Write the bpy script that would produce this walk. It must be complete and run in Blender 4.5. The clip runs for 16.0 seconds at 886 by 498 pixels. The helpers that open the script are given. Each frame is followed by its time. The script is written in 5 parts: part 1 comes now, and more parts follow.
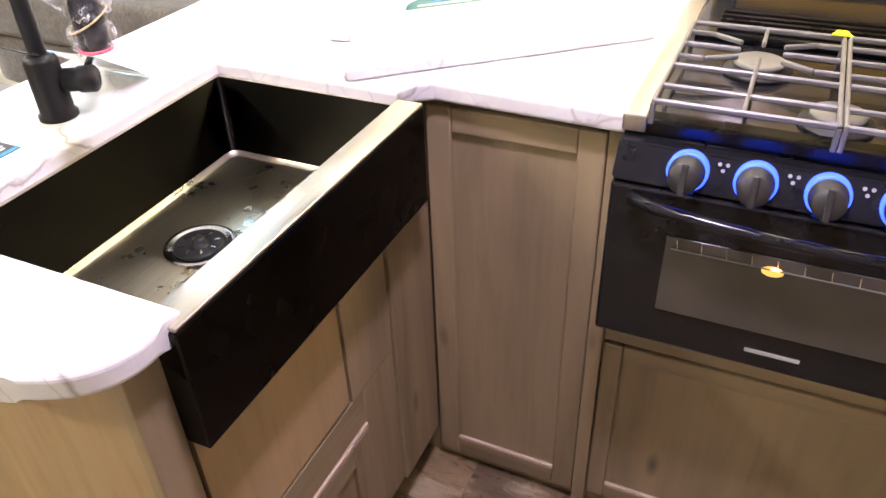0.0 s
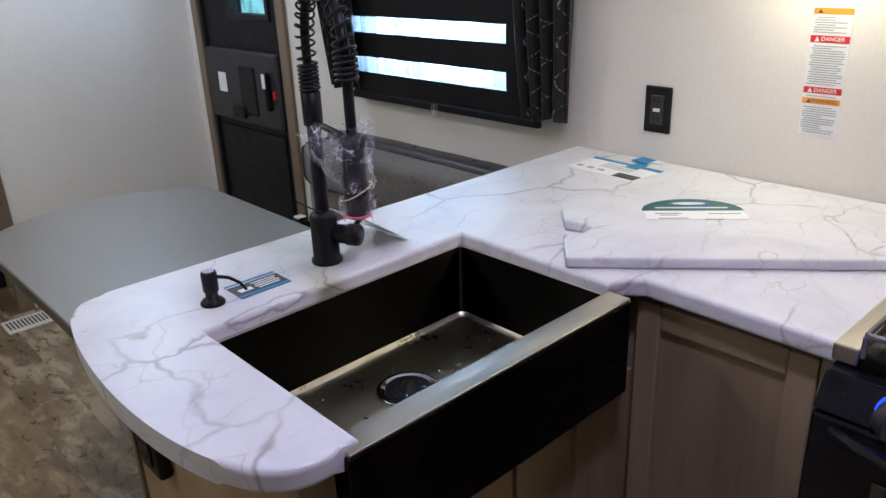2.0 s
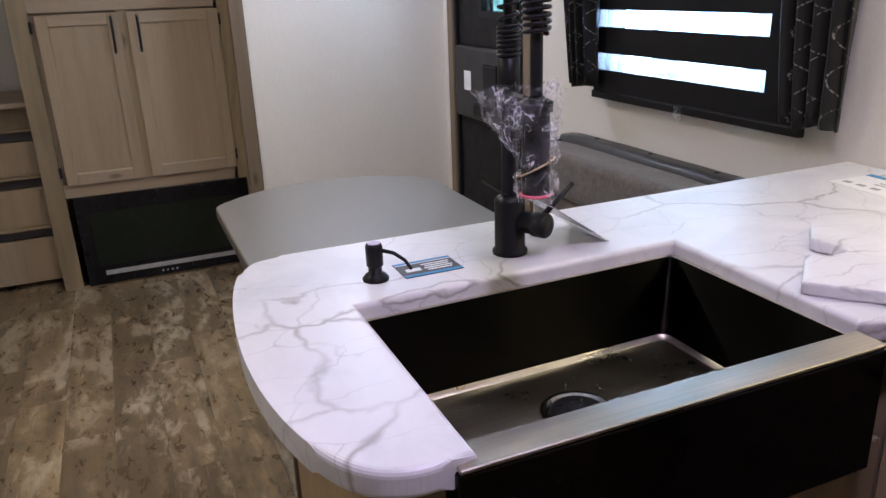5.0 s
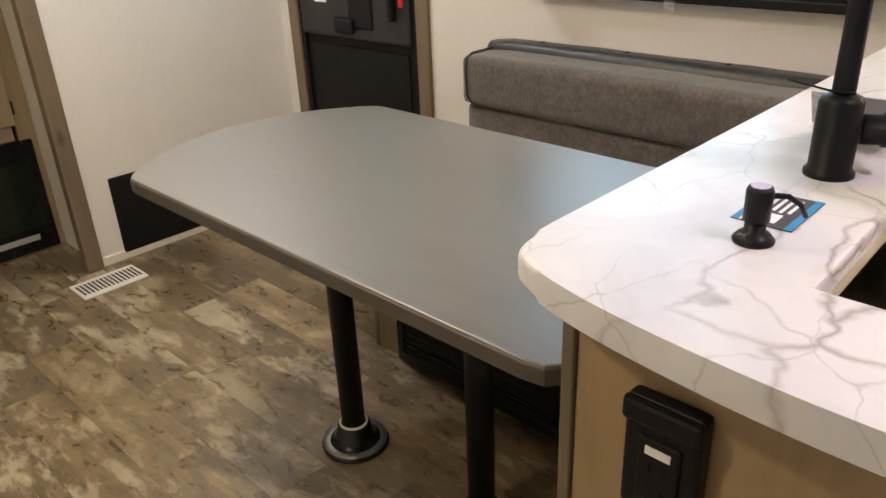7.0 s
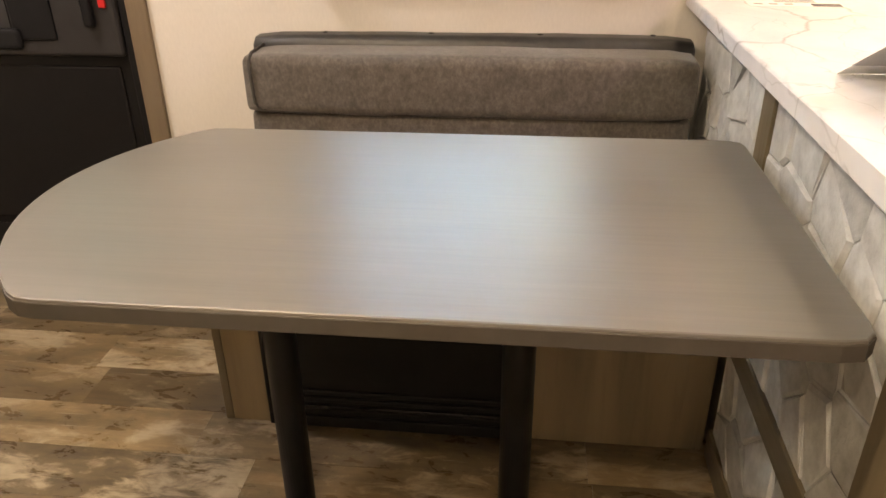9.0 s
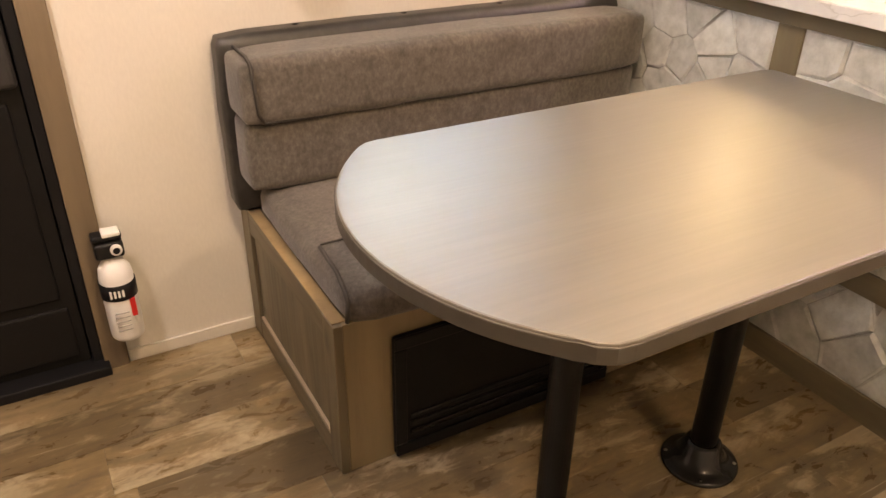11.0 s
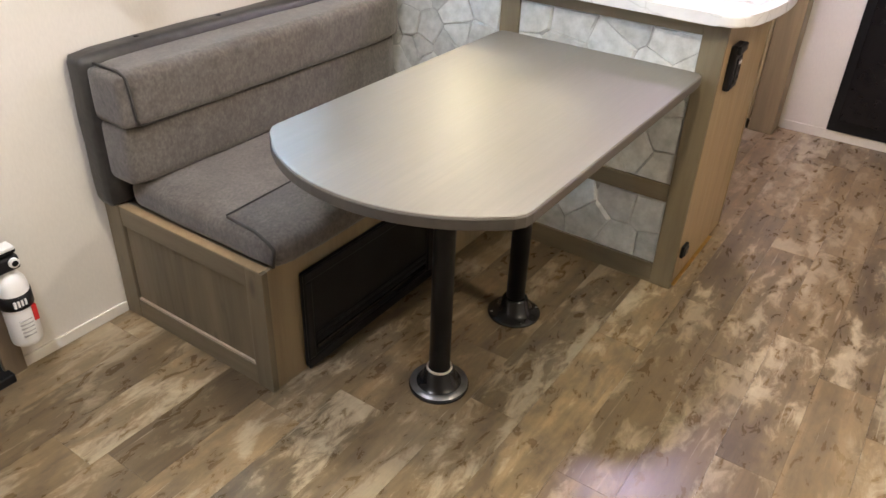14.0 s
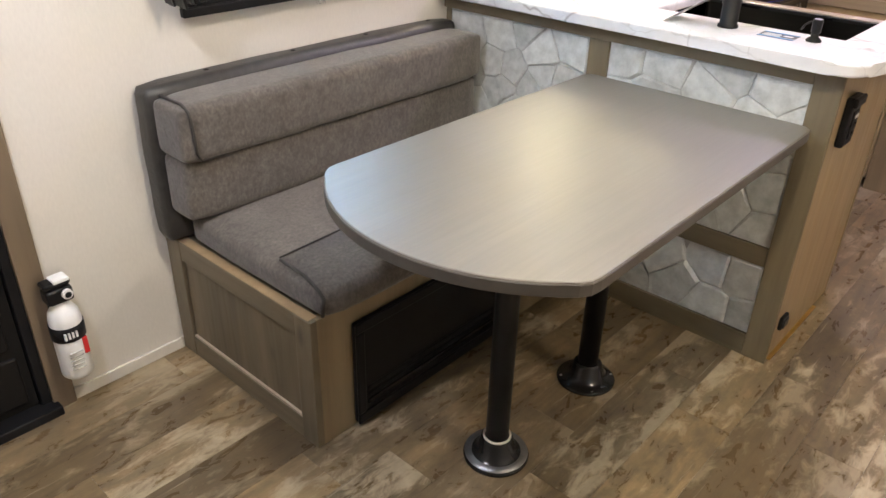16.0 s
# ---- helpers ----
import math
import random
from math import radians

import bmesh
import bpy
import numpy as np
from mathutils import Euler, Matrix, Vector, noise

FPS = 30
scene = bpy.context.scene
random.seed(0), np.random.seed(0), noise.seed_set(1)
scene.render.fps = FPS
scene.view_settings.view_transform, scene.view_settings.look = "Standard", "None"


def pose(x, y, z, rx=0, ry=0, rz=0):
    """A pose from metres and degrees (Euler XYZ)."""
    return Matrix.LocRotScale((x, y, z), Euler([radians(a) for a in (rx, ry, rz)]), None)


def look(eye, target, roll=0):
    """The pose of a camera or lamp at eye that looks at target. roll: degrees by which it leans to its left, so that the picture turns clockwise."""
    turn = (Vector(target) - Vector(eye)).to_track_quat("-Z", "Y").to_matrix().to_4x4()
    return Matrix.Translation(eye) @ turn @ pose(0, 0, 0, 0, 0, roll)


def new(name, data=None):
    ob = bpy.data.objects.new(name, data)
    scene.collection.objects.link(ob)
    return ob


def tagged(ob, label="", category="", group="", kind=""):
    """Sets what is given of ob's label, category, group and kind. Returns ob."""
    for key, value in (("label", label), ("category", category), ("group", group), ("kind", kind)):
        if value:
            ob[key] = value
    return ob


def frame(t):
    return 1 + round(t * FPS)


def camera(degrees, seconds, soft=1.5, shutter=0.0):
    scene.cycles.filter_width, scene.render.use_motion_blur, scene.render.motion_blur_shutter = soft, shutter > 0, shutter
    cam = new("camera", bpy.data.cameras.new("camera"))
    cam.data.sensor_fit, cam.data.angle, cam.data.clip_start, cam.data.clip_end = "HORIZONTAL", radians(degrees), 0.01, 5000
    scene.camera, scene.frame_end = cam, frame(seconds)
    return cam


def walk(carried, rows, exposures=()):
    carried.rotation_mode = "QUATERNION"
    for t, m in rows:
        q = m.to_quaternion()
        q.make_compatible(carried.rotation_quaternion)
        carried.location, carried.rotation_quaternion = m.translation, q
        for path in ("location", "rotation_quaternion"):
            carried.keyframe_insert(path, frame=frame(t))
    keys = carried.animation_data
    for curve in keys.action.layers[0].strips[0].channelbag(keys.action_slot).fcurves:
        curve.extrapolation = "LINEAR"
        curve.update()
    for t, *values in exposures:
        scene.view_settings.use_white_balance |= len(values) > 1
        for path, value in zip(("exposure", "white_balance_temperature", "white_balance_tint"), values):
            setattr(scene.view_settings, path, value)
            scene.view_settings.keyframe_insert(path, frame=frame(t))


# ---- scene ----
cam = camera(60.9, 16.0)
PATH = [
    (0, (0.536, -1.644, 1.381), (-0.17, -0.175, 0.223), -2.2),
    (0.5, (0.57, -1.719, 1.443), (-0.391, -0.303, 0.407), -2.5),
    (1, (0.592, -1.729, 1.454), (-0.549, -0.366, 0.536), -2.5),
    (1.5, (0.605, -1.698, 1.444), (-0.651, -0.377, 0.62), -2.3),
    (2, (0.656, -1.648, 1.43), (-0.716, -0.396, 0.689), -2.3),
    (2.5, (0.715, -1.593, 1.411), (-0.767, -0.435, 0.731), -2.1),
    (3, (0.729, -1.55, 1.398), (-0.851, -0.503, 0.761), -2.1),
    (3.5, (0.715, -1.517, 1.398), (-0.933, -0.569, 0.778), -2.0),
    (4, (0.697, -1.492, 1.373), (-1.002, -0.634, 0.758), -2.0),
    (4.5, (0.661, -1.488, 1.346), (-1.069, -0.706, 0.717), -2.0),
    (5, (0.591, -1.49, 1.323), (-1.15, -0.763, 0.659), -2.2),
    (5.2, (0.556, -1.492, 1.319), (-1.18, -0.778, 0.63), -2.2),
    (7.5, (-0.354, -2.02, 1.223), (-1.381, -0.553, 0.332), -2.3),
    (8, (-0.502, -2.127, 1.253), (-1.28, -0.518, 0.354), -2.0),
    (8.5, (-0.689, -2.086, 1.217), (-1.192, -0.379, 0.304), -1.5),
    (11, (-2.069, -1.751, 1.22), (-1.206, -0.236, 0.241), 1.0),
    (11.5, (-2.154, -1.713, 1.208), (-1.09, -0.345, 0.21), 0.7),
    (12, (-2.253, -1.641, 1.204), (-1.011, -0.446, 0.188), 0.8),
    (12.5, (-2.434, -1.674, 1.253), (-1.08, -0.634, 0.211), 1.1),
    (13, (-2.548, -1.749, 1.281), (-1.135, -0.817, 0.216), 1.4),
    (13.5, (-2.641, -1.76, 1.352), (-1.207, -0.868, 0.281), 2.0),
    (14, (-2.687, -1.826, 1.424), (-1.271, -0.893, 0.364), 2.3),
    (14.5, (-2.69, -1.81, 1.419), (-1.311, -0.794, 0.387), 2.3),
    (15, (-2.64, -1.801, 1.415), (-1.299, -0.709, 0.41), 1.9),
    (15.5, (-2.587, -1.807, 1.414), (-1.273, -0.67, 0.423), 1.4),
    (16, (-2.528, -1.788, 1.382), (-1.221, -0.634, 0.403), 1.5),
]
EXPOSURES = [(0.0, 1.25, 6550, 3), (0.5, 0.22, 6300, 0), (1.0, -0.55, 5500, 1), (1.5, -0.65, 5500, 3), (2.5, -0.65, 5550, 5), (4.0, -0.55, 5700, 8), (5.2, -0.37, 5900, 10), (7.5, 0.08, 7900, 4), (8.0, 0.14, 8500, 15), (8.5, 0.25, 8400, 12), (11.0, 0.52, 9700, 19), (12.0, 0.62, 7700, 13), (13.0, 0.7, 6700, 8), (16.0, 0.56, 6450, 6)]
walk(cam, [(t, look(e, g, r)) for t, e, g, r in PATH], EXPOSURES)

# ---- world and light ----
world = bpy.data.worlds.new("world")
scene.world = world
world.use_nodes = True
wnt = world.node_tree
wbg = wnt.nodes["Background"]
wsky = wnt.nodes.new("ShaderNodeTexSky")
wsky.sky_type = "NISHITA"
wsky.sun_disc = False
wsky.sun_elevation, wsky.sun_rotation = radians(35), radians(20)
wnt.links.new(wsky.outputs[0], wbg.inputs[0])
wbg.inputs[1].default_value = 0.08


def lamp(name, m, energy, colour, size, shape="DISK", size_y=None):
    data = bpy.data.lights.new(name, "AREA")
    data.energy, data.color, data.shape, data.size = energy, colour, shape, size
    if size_y:
        data.size_y = size_y
    ob = new(name, data)
    ob.matrix_world = m
    return ob


CEIL = 2.06
WARM = (1.0, 0.87, 0.71)
# Cool tint of the lamp added to brighten the partition wall.
COOL = (0.84, 0.85, 1.0)
VIOLET = (0.86, 0.70, 1.0)
# Assumed ceiling lamps, out of view, placed and tinted to light the room.
PUCKS = [(-1.65, -1.38), (-1.10, -2.35), (0.40, -1.12), (-0.30, -0.42), (-2.38, -0.62)]
for i, (px, py) in enumerate(PUCKS):
    lamp("puck_light_lamp", pose(px, py, CEIL - 0.03), (16, 13, 14, 5, 14)[i], (WARM, WARM, VIOLET, WARM, COOL)[i], 0.13)
# warm lamps out of view: over the counter, and under an assumed range hood
lamp("wall_light_lamp", pose(0.05, -0.12, 1.452), 2.2, (1.0, 0.84, 0.50), 0.22)
lamp("hood_lamp", pose(0.66, -0.24, 1.475), 1.3, (1.0, 0.80, 0.48), 0.34)

# ---- materials ----


def mat(name, build):
    m = bpy.data.materials.new(name)
    m.use_nodes = True
    nt = m.node_tree
    build(nt, nt.nodes["Principled BSDF"])
    return m


def nd(nt, kind, **values):
    n = nt.nodes.new(kind)
    for key, value in values.items():
        n.inputs[key.replace("_", " ")].default_value = value
    return n


def coords(nt, scale=(1, 1, 1), generated=False):
    tc = nt.nodes.new("ShaderNodeTexCoord")
    geo = nt.nodes.new("ShaderNodeNewGeometry")
    mp = nt.nodes.new("ShaderNodeMapping")
    mp.inputs["Scale"].default_value = scale
    nt.links.new(tc.outputs["Object"] if generated else geo.outputs["Position"], mp.inputs["Vector"])
    return mp.outputs["Vector"]


def noise_tex(nt, vec, scale, detail=4.0, rough=0.55, distort=0.0):
    n = nd(nt, "ShaderNodeTexNoise", Scale=scale, Detail=detail, Roughness=rough, Distortion=distort)
    nt.links.new(vec, n.inputs["Vector"])
    return n.outputs["Fac"]


def ramp(nt, fac, *stops):
    r = nt.nodes.new("ShaderNodeValToRGB")
    els = r.color_ramp.elements
    while len(els) < len(stops):
        els.new(0.5)
    for e, (p, c) in zip(els, stops):
        e.position = p
        e.color = (*c, 1) if isinstance(c, tuple) else (c, c, c, 1)
    nt.links.new(fac, r.inputs[0])
    return r.outputs[0]


def mix(nt, fac, a, b, mode="MIX"):
    m = nt.nodes.new("ShaderNodeMix")
    m.data_type, m.blend_type = "RGBA", mode
    for sock, v in ((m.inputs[0], fac), (m.inputs[6], a), (m.inputs[7], b)):
        if isinstance(v, (int, float)):
            sock.default_value = v
        elif isinstance(v, tuple):
            sock.default_value = (*v, 1)
        else:
            nt.links.new(v, sock)
    return m.outputs[2]


def bump(nt, p, height, strength=0.2, distance=0.002):
    b = nd(nt, "ShaderNodeBump", Strength=strength, Distance=distance)
    nt.links.new(height, b.inputs["Height"])
    nt.links.new(b.outputs[0], p.inputs["Normal"])


def plain(name, colour, rough=0.5, metal=0.0, var=0.12, scale=30.0, coat=0.0, bump_d=0.0004):
    def build(nt, p):
        f = noise_tex(nt, coords(nt), scale)
        dark = tuple(c * (1 - var) for c in colour)
        light = tuple(min(1, c * (1 + var)) for c in colour)
        nt.links.new(ramp(nt, f, (0.3, dark), (0.7, light)), p.inputs["Base Color"])
        g = noise_tex(nt, coords(nt), scale * 0.25, 3)
        nt.links.new(ramp(nt, g, (0.3, max(0.02, rough - 0.07)), (0.7, min(1, rough + 0.07))), p.inputs["Roughness"])
        p.inputs["Metallic"].default_value = metal
        p.inputs["Coat Weight"].default_value = coat
        if max(colour) < 0.02:
            p.inputs["Specular IOR Level"].default_value = 0.2
        if bump_d:
            bump(nt, p, noise_tex(nt, coords(nt), scale * 8), 0.25, bump_d)
    return mat(name, build)


def wood(name, base, axis, rough=0.5, var=0.32):
    """Printed oak grain that runs along the given axis."""
    s = [15, 15, 15]
    s["xyz".index(axis)] = 1.3

    def build(nt, p):
        v = coords(nt, tuple(s))
        oi = nt.nodes.new("ShaderNodeObjectInfo")
        off = nt.nodes.new("ShaderNodeVectorMath")
        off.operation = "ADD"
        sc = nt.nodes.new("ShaderNodeMath")
        sc.operation = "MULTIPLY"
        sc.inputs[1].default_value = 48.0
        nt.links.new(oi.outputs["Random"], sc.inputs[0])
        nt.links.new(v, off.inputs[0])
        nt.links.new(sc.outputs[0], off.inputs[1])
        v = off.outputs[0]
        big = noise_tex(nt, v, 0.45, 3, 0.5, 1.2)
        fine = noise_tex(nt, v, 3.2, 6, 0.65, 0.4)
        d = tuple(c * (1 - var) for c in base)
        l = tuple(c * (1 + var * 0.55) for c in base)
        c1 = ramp(nt, big, (0.3, d), (0.52, base), (0.72, l))
        c2 = ramp(nt, fine, (0.28, 0.72), (0.5, 0.97), (0.75, 1.0))
        col = mix(nt, 0.5, c1, c2, "MULTIPLY")
        kv = coords(nt, tuple(2.0 if k == "xyz".index(axis) else 5.5 for k in range(3)))
        vor = nt.nodes.new("ShaderNodeTexVoronoi")
        vor.inputs["Scale"].default_value = 1.3
        nt.links.new(kv, vor.inputs["Vector"])
        knot = ramp(nt, vor.outputs["Distance"], (0.03, 1.0), (0.11, 0.0))
        col = mix(nt, knot, col, tuple(c * 0.42 for c in base))
        nt.links.new(col, p.inputs["Base Color"])
        nt.links.new(ramp(nt, fine, (0.3, rough + 0.08), (0.7, rough - 0.06)), p.inputs["Roughness"])
        bump(nt, p, fine, 0.25, 0.0008)
    return mat(name, build)


OAK = (0.262, 0.200, 0.118)
M_WOOD_Z = wood("oak_laminate_upright", OAK, "z")
M_WOOD_X = wood("oak_laminate_crosswise", OAK, "x")
M_WOOD_Y = wood("oak_laminate_lengthwise", OAK, "y")
M_TAN_Z = wood("tan_oak_laminate", (0.34, 0.24, 0.13), "z", 0.42, 0.16)
# Oak darkened for the west-facing parts, where little light falls.
OAK_SHADED = (0.160, 0.129, 0.082)
M_SHADED_Z = wood("shaded_oak_upright", OAK_SHADED, "z")
M_SHADED_Y = wood("shaded_oak_lengthwise", OAK_SHADED, "y")
M_CASING = wood("dark_oak_casing", (0.17, 0.125, 0.08), "z", 0.5, 0.2)
M_PALE_Z = wood("pale_oak_laminate", (0.30, 0.228, 0.150), "z", 0.5, 0.14)
M_PALE_Y = wood("pale_oak_laminate_rail", (0.30, 0.23, 0.16), "y", 0.5, 0.16)


# Pale tone carries the light caught by upward-facing edges.
M_BEAD = plain("pale_lit_edge", (0.42, 0.34, 0.25), 0.6, var=0.08)


def build_wall(nt, p):
    f = noise_tex(nt, coords(nt), 2.2, 3)
    fine = noise_tex(nt, coords(nt, (1, 1, 0.35)), 160, 3)
    col = ramp(nt, f, (0.3, (0.66, 0.62, 0.56)), (0.7, (0.71, 0.67, 0.605)))
    col = mix(nt, 0.10, col, ramp(nt, fine, (0.35, 0.55), (0.65, 1.0)), "MULTIPLY")
    nt.links.new(col, p.inputs["Base Color"])
    p.inputs["Roughness"].default_value = 0.55
    bump(nt, p, fine, 0.15, 0.0005)


M_WALL = mat("vinyl_wall_covering", build_wall)
M_CEIL = plain("white_ceiling_panel", (0.78, 0.77, 0.75), 0.7, var=0.03, scale=8)
M_WHITE = plain("white_plastic", (0.75, 0.74, 0.72), 0.4, var=0.04)
M_BASE = plain("cream_baseboard", (0.68, 0.64, 0.57), 0.5, var=0.04)


def build_floor(nt, p):
    oi = nt.nodes.new("ShaderNodeObjectInfo")
    sc = nt.nodes.new("ShaderNodeMath")
    sc.operation = "MULTIPLY"
    sc.inputs[1].default_value = 63.0
    nt.links.new(oi.outputs["Random"], sc.inputs[0])

    def shifted(scale):
        off = nt.nodes.new("ShaderNodeVectorMath")
        off.operation = "ADD"
        nt.links.new(coords(nt, scale), off.inputs[0])
        nt.links.new(sc.outputs[0], off.inputs[1])
        return off.outputs[0]
    streak = noise_tex(nt, shifted((1.6, 17, 5)), 1.0, 5, 0.55, 0.8)
    patch = noise_tex(nt, shifted((3.6, 8.0, 3)), 1.0, 3, 0.5, 0.6)
    blotch = noise_tex(nt, shifted((12, 26, 10)), 1.0, 6, 0.66, 0.6)
    fine = noise_tex(nt, shifted((9, 120, 20)), 1.0, 4, 0.6)
    rand = oi.outputs["Random"]
    tone = ramp(nt, rand, (0.0, (0.122, 0.086, 0.047)), (0.3, (0.205, 0.144, 0.077)), (0.55, (0.134, 0.099, 0.058)), (0.8, (0.240, 0.170, 0.091)), (1.0, (0.160, 0.117, 0.068)))
    col = mix(nt, 1.0, tone, ramp(nt, streak, (0.3, 0.68), (0.5, 0.97), (0.7, 1.25)), "MULTIPLY")
    # worn-through pale areas in broad islands, each plank worn by its own measure
    both = nt.nodes.new("ShaderNodeMath")
    both.operation = "MULTIPLY_ADD"
    both.inputs[1].default_value = 1.4
    nt.links.new(patch, both.inputs[0])
    nt.links.new(blotch, both.inputs[2])
    half = nt.nodes.new("ShaderNodeMath")
    half.operation = "MULTIPLY"
    half.inputs[1].default_value = 0.5
    nt.links.new(both.outputs[0], half.inputs[0])
    worn = ramp(nt, half.outputs[0], (0.615, 0.0), (0.71, 0.9))
    amount = ramp(nt, rand, (0.0, 0.55), (0.25, 0.75), (0.45, 1.0), (0.75, 0.95), (0.88, 0.6))
    col = mix(nt, mix(nt, 1.0, worn, amount, "MULTIPLY"), col, (0.41, 0.335, 0.228))
    dark = ramp(nt, half.outputs[0], (0.47, 0.6), (0.58, 0.0))
    col = mix(nt, mix(nt, 1.0, dark, amount, "MULTIPLY"), col, (0.075, 0.056, 0.040))
    mottle = noise_tex(nt, shifted((14, 20, 10)), 1.0, 6, 0.66, 0.2)
    col = mix(nt, mix(nt, 1.0, (0.55, 0.55, 0.55), amount, "MULTIPLY"), col, ramp(nt, mottle, (0.32, 0.72), (0.50, 1.0), (0.70, 1.4)), "MULTIPLY")
    scratch = ramp(nt, noise_tex(nt, shifted((4, 95, 12)), 1.0, 3, 0.6, 0.3), (0.66, 0.0), (0.74, 0.5))
    col = mix(nt, scratch, col, (0.46, 0.39, 0.30))
    col = mix(nt, 0.22, col, ramp(nt, fine, (0.3, 0.6), (0.6, 1.0)), "MULTIPLY")
    nt.links.new(col, p.inputs["Base Color"])
    nt.links.new(ramp(nt, blotch, (0.3, 0.24), (0.7, 0.38)), p.inputs["Roughness"])
    bump(nt, p, fine, 0.15, 0.0005)


M_FLOOR = mat("distressed_vinyl_plank", build_floor)
M_SUB = plain("dark_floor_joint", (0.05, 0.038, 0.028), 0.7)


def build_marble(nt, p):
    v = coords(nt)
    warp = nd(nt, "ShaderNodeTexNoise", Scale=3.5, Detail=5.0)
    nt.links.new(v, warp.inputs["Vector"])
    add = nt.nodes.new("ShaderNodeVectorMath")
    add.operation = "MULTIPLY_ADD"
    add.inputs[1].default_value = (0.22, 0.22, 0.22)
    nt.links.new(warp.outputs["Color"], add.inputs[0])
    nt.links.new(v, add.inputs[2])

    def vein(scale, seed, width):
        mp = nt.nodes.new("ShaderNodeMapping")
        mp.inputs["Location"].default_value = (seed, seed * 1.7, seed * 0.3)
        mp.inputs["Rotation"].default_value = (0, 0, 0.7)
        mp.inputs["Scale"].default_value = (1.0, 0.45, 1.0)
        nt.links.new(add.outputs[0], mp.inputs["Vector"])
        vo = nt.nodes.new("ShaderNodeTexVoronoi")
        vo.feature = "DISTANCE_TO_EDGE"
        vo.inputs["Scale"].default_value = scale
        nt.links.new(mp.outputs[0], vo.inputs["Vector"])
        return ramp(nt, vo.outputs["Distance"], (0.0, 1.0), (width * 0.4, 0.55), (width, 0.0))
    mask = ramp(nt, noise_tex(nt, v, 6.0, 4), (0.36, 0.0), (0.58, 1.0))
    big = mix(nt, 1.0, vein(4.2, 3.1, 0.017), ramp(nt, noise_tex(nt, v, 4.0, 2), (0.42, 0.05), (0.58, 1.0)), "MULTIPLY")
    small = mix(nt, 1.0, vein(11.0, 7.7, 0.015), mask, "MULTIPLY")
    cloud = ramp(nt, noise_tex(nt, v, 5.0, 5, 0.6, 1.0), (0.32, (0.57, 0.565, 0.585)), (0.55, (0.665, 0.66, 0.67)))
    col = mix(nt, big, cloud, (0.33, 0.31, 0.30))
    half = mix(nt, 1.0, small, (0.6, 0.6, 0.6), "MULTIPLY")
    col = mix(nt, half, col, (0.34, 0.325, 0.32))
    nt.links.new(col, p.inputs["Base Color"])
    p.inputs["Roughness"].default_value = 0.36
    bump(nt, p, noise_tex(nt, v, 220, 2), 0.05, 0.0003)


M_MARBLE = mat("white_marble_laminate", build_marble)


def brushed(name, colour, rough, axis="y", metal=1.0, aniso=0.5, turn=0.0, edge=1.0):
    s = [300, 300, 300]
    s["xyz".index(axis)] = 4

    def build(nt, p):
        f = noise_tex(nt, coords(nt, tuple(s)), 1.0, 3)
        smudge = noise_tex(nt, coords(nt), 9, 4)
        nt.links.new(ramp(nt, f, (0.3, tuple(c * 0.85 for c in colour)), (0.7, colour)), p.inputs["Base Color"])
        nt.links.new(ramp(nt, smudge, (0.3, rough - 0.06), (0.7, rough + 0.1)), p.inputs["Roughness"])
        p.inputs["Metallic"].default_value = metal
        p.inputs["Anisotropic"].default_value = aniso
        p.inputs["Specular Tint"].default_value = (edge, edge, edge, 1)
        p.inputs["Anisotropic Rotation"].default_value = turn
        bump(nt, p, f, 0.06, 0.0003)
    return mat(name, build)


M_RIM = brushed("brushed_steel", (0.58, 0.54, 0.47), 0.36)
M_GUN = brushed("black_stainless", (0.034, 0.033, 0.033), 0.27, "y", 1.0, 0.5, 0.0, 0.6)
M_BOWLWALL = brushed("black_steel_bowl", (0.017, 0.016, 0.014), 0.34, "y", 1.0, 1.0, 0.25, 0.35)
# Bright gold tint stands in for warm reflections on bowl floor and fillet.
M_BOWL_SHINE = brushed("bowl_steel_with_shine", (0.64, 0.59, 0.47), 0.28, "y")
M_CHROME = plain("chrome", (0.75, 0.75, 0.75), 0.15, 1.0, 0.05)
M_MATTE = plain("matte_black_metal", (0.010, 0.010, 0.011), 0.4, 0.0)
M_BLACK = plain("black_plastic", (0.009, 0.009, 0.010), 0.42)
M_BLACKGLOSS = plain("gloss_black_enamel", (0.008, 0.008, 0.010), 0.2, 0.0, coat=0.2, bump_d=0)
M_DOOR = plain("black_door_skin", (0.008, 0.0075, 0.0075), 0.5, bump_d=0.0008, scale=60)
M_DARKGREY = plain("dark_grey_plastic", (0.021, 0.020, 0.021), 0.45)
M_IRON = plain("grey_cast_iron", (0.15, 0.148, 0.145), 0.42, 0.2, 0.2)
M_FLANGE = plain("satin_black_flange", (0.012, 0.012, 0.012), 0.22, coat=0.3, bump_d=0)
# Paler steel for a ring that imitates the satin flange's reflection.
M_FLANGE_GLINT = plain("flange_glint_steel", (0.26, 0.255, 0.25), 0.36, 0.85, 0.15)
M_BRASS = plain("brass_edge", (0.62, 0.42, 0.14), 0.35, 1.0)
M_PAPER = plain("white_paper", (0.76, 0.76, 0.75), 0.6, var=0.03, bump_d=0)
M_PAPER_GREY = plain("grey_card", (0.34, 0.34, 0.33), 0.6, var=0.06, bump_d=0)
M_BLUE = plain("blue_print", (0.03, 0.22, 0.45), 0.5, var=0.06, bump_d=0)
M_TEAL = plain("teal_print", (0.012, 0.10, 0.10), 0.4, var=0.25, scale=40, bump_d=0)
M_INK = plain("dark_print", (0.05, 0.045, 0.05), 0.5, var=0.06, bump_d=0)
